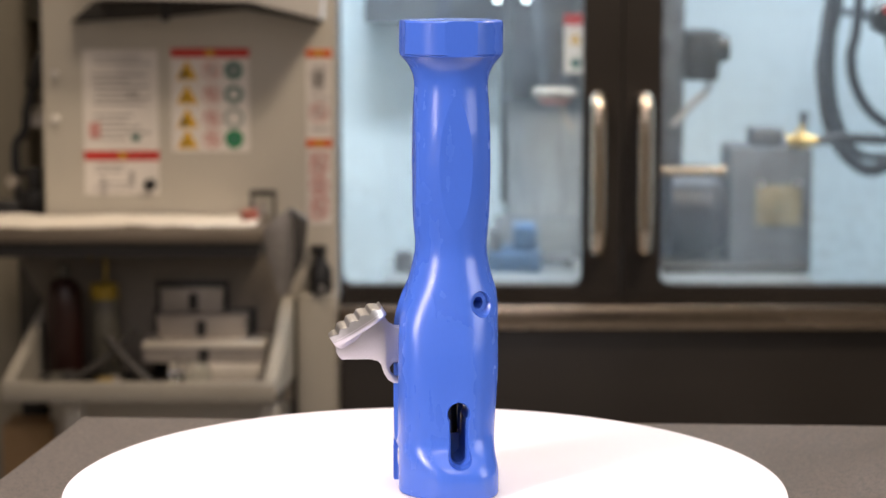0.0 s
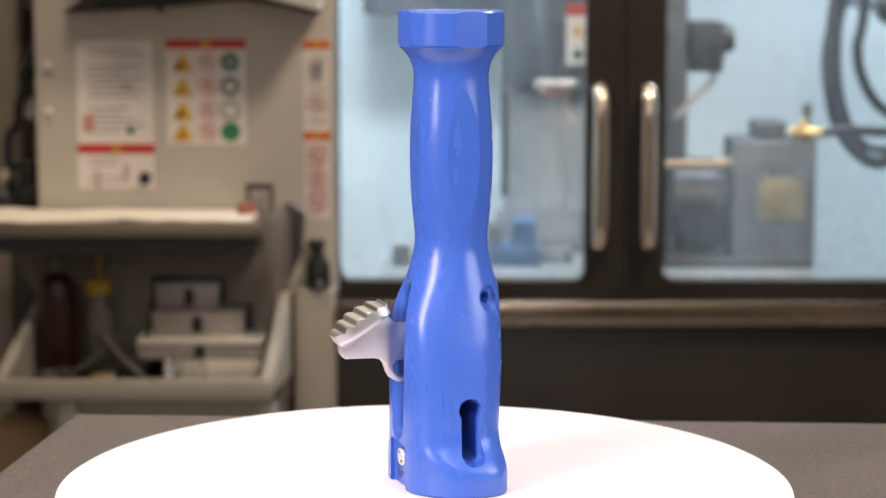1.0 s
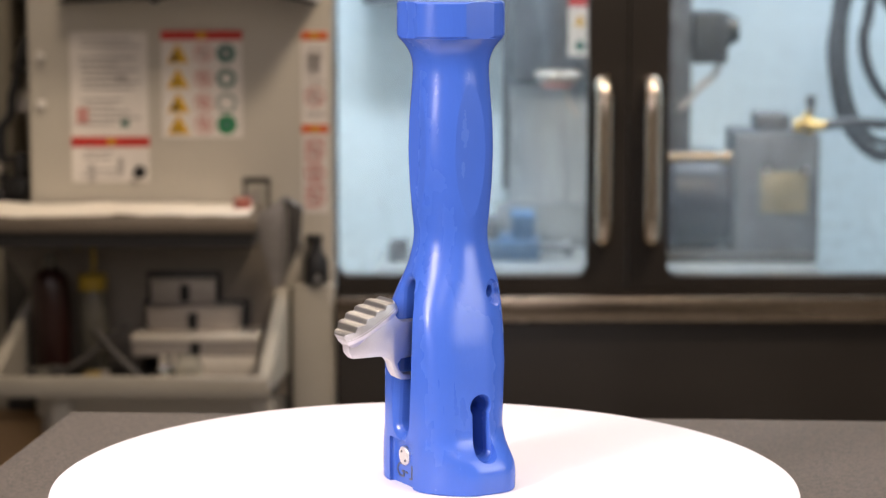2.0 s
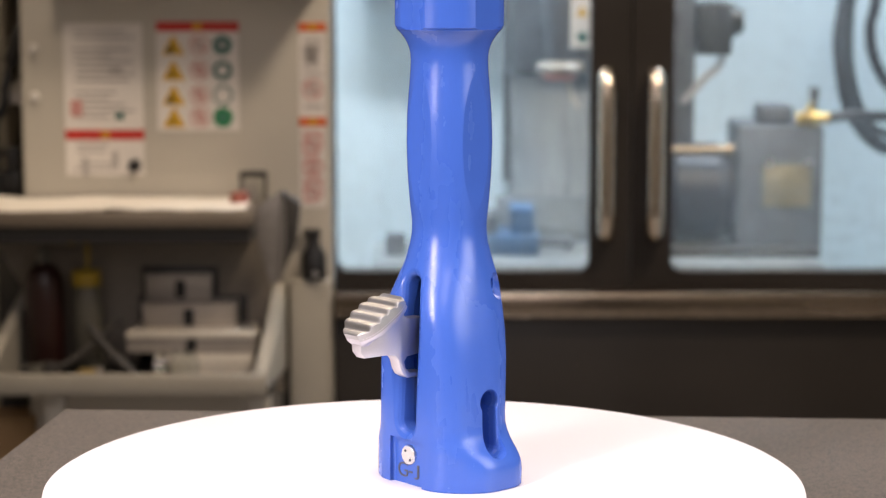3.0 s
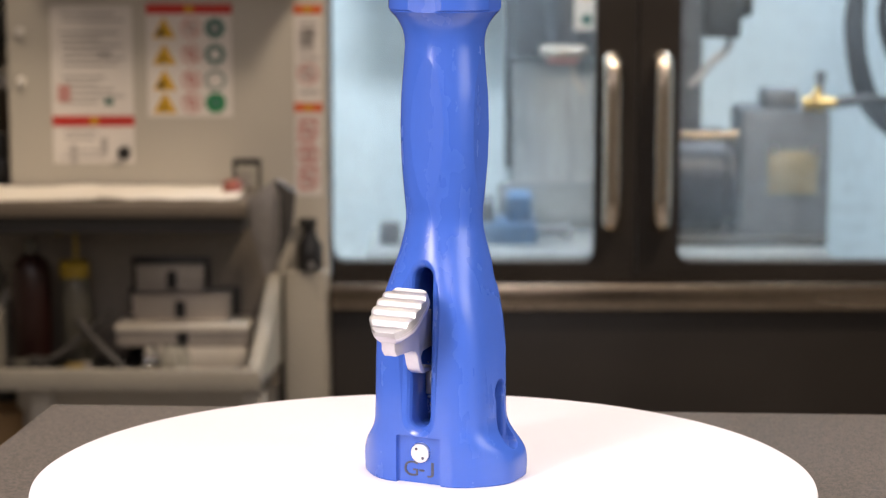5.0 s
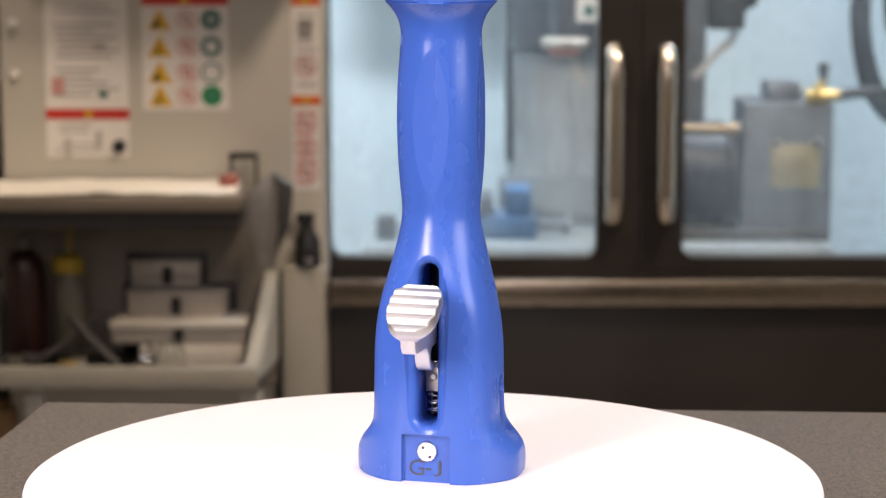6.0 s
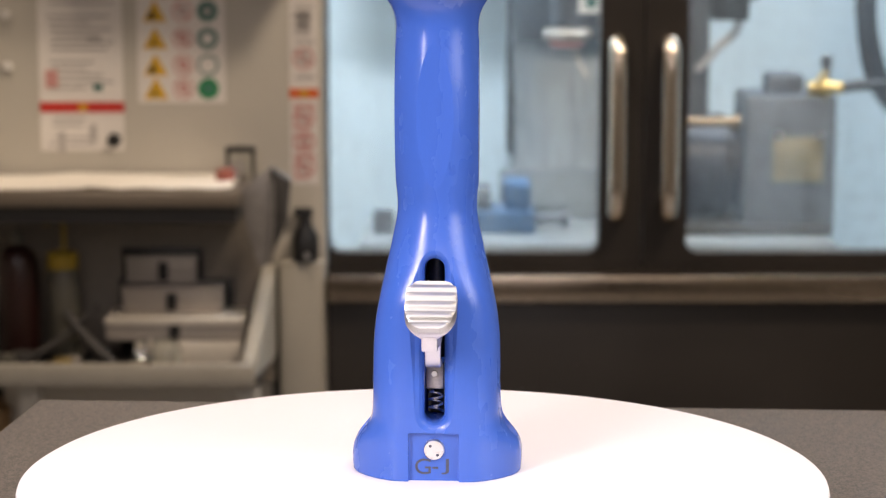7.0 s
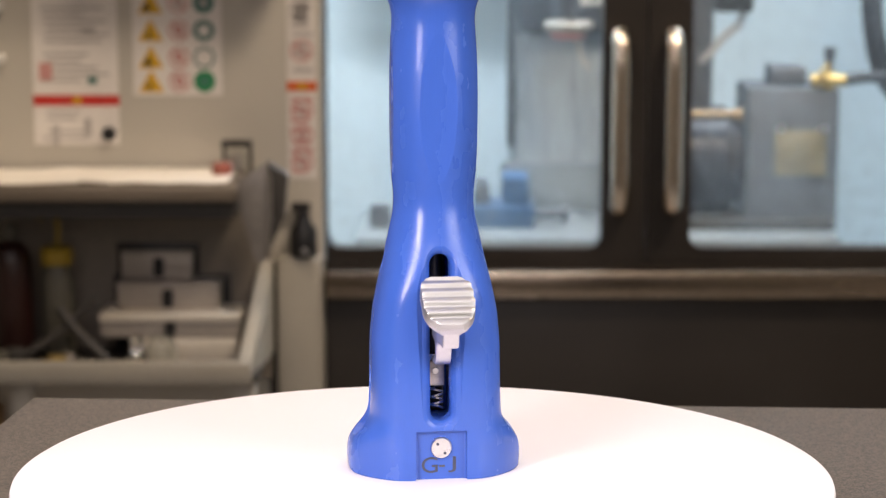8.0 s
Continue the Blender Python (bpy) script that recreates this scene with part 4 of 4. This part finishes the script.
for pts, r in ((((.885, Y + .72, 2.2), (.885, Y + .72, 1.50), (.868, Y + .71, 1.30), (.858, Y + .7, 1.20), (.887, Y + .7, 1.06), (.965, Y + .7, .985), (1.04, Y + .7, 1.03), (1.09, Y + .72, 1.15), (1.1, Y + .72, 2.2)), .016),
               (((.905, Y + .75, 2.2), (.905, Y + .75, 1.45), (.885, Y + .74, 1.28), (.890, Y + .74, 1.15), (.93, Y + .74, 1.04), (1.0, Y + .74, 1.01), (1.1, Y + .74, 1.06), (1.3, Y + .74, 1.3)), .009),
               (((.935, Y + .66, 2.2), (.930, Y + .66, 1.40), (.912, Y + .65, 1.24), (.940, Y + .65, 1.145), (1.0, Y + .65, 1.09), (1.10, Y + .65, 1.06), (1.4, Y + .65, 1.05)), .012)):
    h = thing("hose", (0, 0, 0), "dark rubber hose looped inside the machine", "hose", "hoses inside the machine")
    part("hose_line", tube(pts, r, 12, 8), M_HOSE, h)
nozzle = thing("coolant_head", (0, 0, 0), "dark round coolant head with a red button", "coolant head")
part("head_body", lathe([(.0005, .44), (.030, .44), (.038, .45), (.038, .50), (.03, .52), (.0005, .52)], 28, (.955, Y, 1.335), "y"), M_BLACK, nozzle)
part("button", lathe([(.0005, .43), (.009, .43), (.010, .4395), (.0005, .4395)], 18, (.952, Y, 1.352), "y"), material("red_plastic", (.65, .02, .02), .35, 0, .1, 20, 0, 100), nozzle, "red button")
part("handle", tube([(.965, Y + .48, 1.31), (.975, Y + .48, 1.27), (.99, Y + .49, 1.21)], .016, 12, 5), M_BLACK, nozzle)
part("mount", lathe([(.0005, .521), (.012, .521), (.012, 1.198), (.0005, 1.198)], 16, (.955, Y, 1.335), "y"), M_CAST, nozzle)
lampbox = thing("drive_motor", (0, 0, 0), "dark drive motor with a flange and cable", "motor")
part("motor_body", box(.537, .612, Y + .6, Y + .76, 1.192, 1.302, .006), material("dark_grey_paint_worn", (.028, .03, .036), .5, 0, .2, 16, .06, 120), lampbox)
part("flange", lathe([(.0005, .612), (.036, .612), (.036, .624), (.028, .626), (.028, .640), (.0005, .641)], 28, (0, Y + .66, 1.262), "x"), M_BLACK, lampbox)
part("cable", tube([(.60, Y + .66, 1.191), (.588, Y + .64, 1.165), (.555, Y + .62, 1.140), (.52, Y + .62, 1.10), (.48, Y + .66, 1.07)], .0075, 10, 6), M_GREYINK, lampbox)
part("carrier", box(.47, .5365, Y + .62, Y + .74, .7805, 1.5, .006), M_CAST, lampbox, "grey carrier post")
vise = thing("machine_vise", (0, 0, 0), "blue machine vise on the work table", "vise")
part("vise_body", box(.095, .215, Y + .48, Y + .62, .7805, .825, .004), M_VISE, vise)
part("fixed_jaw", box(.155, .205, Y + .49, Y + .61, .8255, .878, .003), M_VISE, vise)
part("moving_jaw", box(.100, .128, Y + .49, Y + .61, .8255, .865, .003), M_CAST, vise)
part("screw_rod", lathe([(.0005, .216), (.010, .216), (.010, .27), (.016, .271), (.016, .285), (.0005, .285)], 18, (0, Y + .55, .80), "x"), M_CAST, vise)
stop = thing("work_stop", (-.085, Y + .5, .7805), "small dark work stop on the work table", "block")
part("block_body", box(-.02, .02, -.02, .02, 0, .045, .003), M_CAST, stop)
M_WAY = material("way_cover_steel", (.21, .235, .26), .4, .3, .3, 10, .05, 90)
rail = thing("way_cover", (0, 0, 0), "grey folded way cover beside the column", "cover")
for k in range(7):
    part("cover_leaf", box(.118 + .004 * k, .33, Y + .735 - .006 * k, Y + .738 - .006 * k, .7805, .875 - .010 * k, .001), M_WAY, rail)
inner = thing("safety_sign", (0, 0, 0), "small white sign with red and green marks inside", "sign")
part("sign_sheet", box(.252, .30, Y + .300, Y + .302, 1.225, 1.348), M_PAPER, inner)
part("red_band", box(.252, .30, Y + .2975, Y + .2995, 1.325, 1.348), M_RED, inner)
part("yellow_mark", prism([(.263, 1.287), (.287, 1.287), (.275, 1.309)], Y + .2975, Y + .2995), M_YELLOW, inner)
part("green_mark", lathe([(.0005, Y + .2975), (.011, Y + .2975), (.011, Y + .2995), (.0005, Y + .2995)], 24, (.276, 0, 1.246), "y"), M_TEAL, inner)
part("sign_arm", box(.301, .345, Y + .300, Y + .306, 1.22, 1.26), M_CAVE, inner)
toolhead = thing("tool_probe", (0, 0, 0), "pale probe body with red rings under the spindle", "probe")
part("probe_body", lathe([(.0005, 1.182), (.045, 1.180), (.050, 1.172), (.046, 1.160), (.0005, 1.157)], 32, (.245, Y + .55, 0)), M_ALU, toolhead)
part("red_ring", lathe([(.0005, 1.1565), (.036, 1.1565), (.036, 1.150), (.030, 1.144), (.0005, 1.1435)], 32, (.245, Y + .55, 0)), M_PINK, toolhead, "red ring")
part("stylus", tube([(.262, Y + .55, 1.143), (.270, Y + .54, 1.11), (.285, Y + .53, 1.085)], .004, 10, 4), M_ALU, toolhead)
part("shank", lathe([(.0005, 1.1855), (.03, 1.1855), (.036, 1.25), (.06, 1.42), (.0005, 1.42)], 28, (.245, Y + .55, 0)), M_CAST, toolhead, "grey shank")
for x in (.120, .183):
    led = thing("machine_spotlight", (x, Y + .6, 1.372), "small round lit work light in the machine", "lamp", "work lights")
    part("lens", lathe([(.0005, -.009), (.007, -.008), (.0085, -.003), (.0085, 0), (.0005, 0)], 20, (0, 0, 0), "y"), M_LED, led)
    part("lamp_housing", lathe([(.0005, .0003), (.018, .0003), (.020, .02), (.012, .05), (.0005, .05)], 20, (0, 0, 0), "y"), M_BLACK, led)
    part("arm", lathe([(.0005, .012), (.005, .012), (.005, .90), (.0005, .9)], 10, (0, .025, 0)), M_BLACK, led)


# ---- what moves ----
def motions():
    """Turntable turns the tool; bench and both slide to fit the camera's view."""
    spin = lambda t: 11.25 * (t - 7.3)
    # bench slides with the lens, its back edge fitted to the camera's view
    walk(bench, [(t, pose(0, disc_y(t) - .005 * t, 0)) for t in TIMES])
    # the disc's tilt changes so its far rim fits the camera's view
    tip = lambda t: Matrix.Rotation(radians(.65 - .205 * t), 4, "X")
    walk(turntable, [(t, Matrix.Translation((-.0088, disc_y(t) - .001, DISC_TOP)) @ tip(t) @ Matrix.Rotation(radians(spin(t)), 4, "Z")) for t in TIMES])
    rows = []
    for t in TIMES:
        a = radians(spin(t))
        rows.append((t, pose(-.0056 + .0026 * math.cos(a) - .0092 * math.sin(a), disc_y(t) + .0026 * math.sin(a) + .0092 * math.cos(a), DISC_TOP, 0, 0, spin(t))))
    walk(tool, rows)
    # the work table feeds slowly sideways with all that stands on it
    for ob in (work_table, unit, tap, vise):
        walk(ob, [(t, pose(-.0047 * t, 0, 0)) for t in (0.0, 2.0, 4.0, 6.0, 8.0)])
    walk(stop, [(t, pose(-.085 - .0047 * t, Y + .5, .7805)) for t in (0.0, 2.0, 4.0, 6.0, 8.0)])


motions()
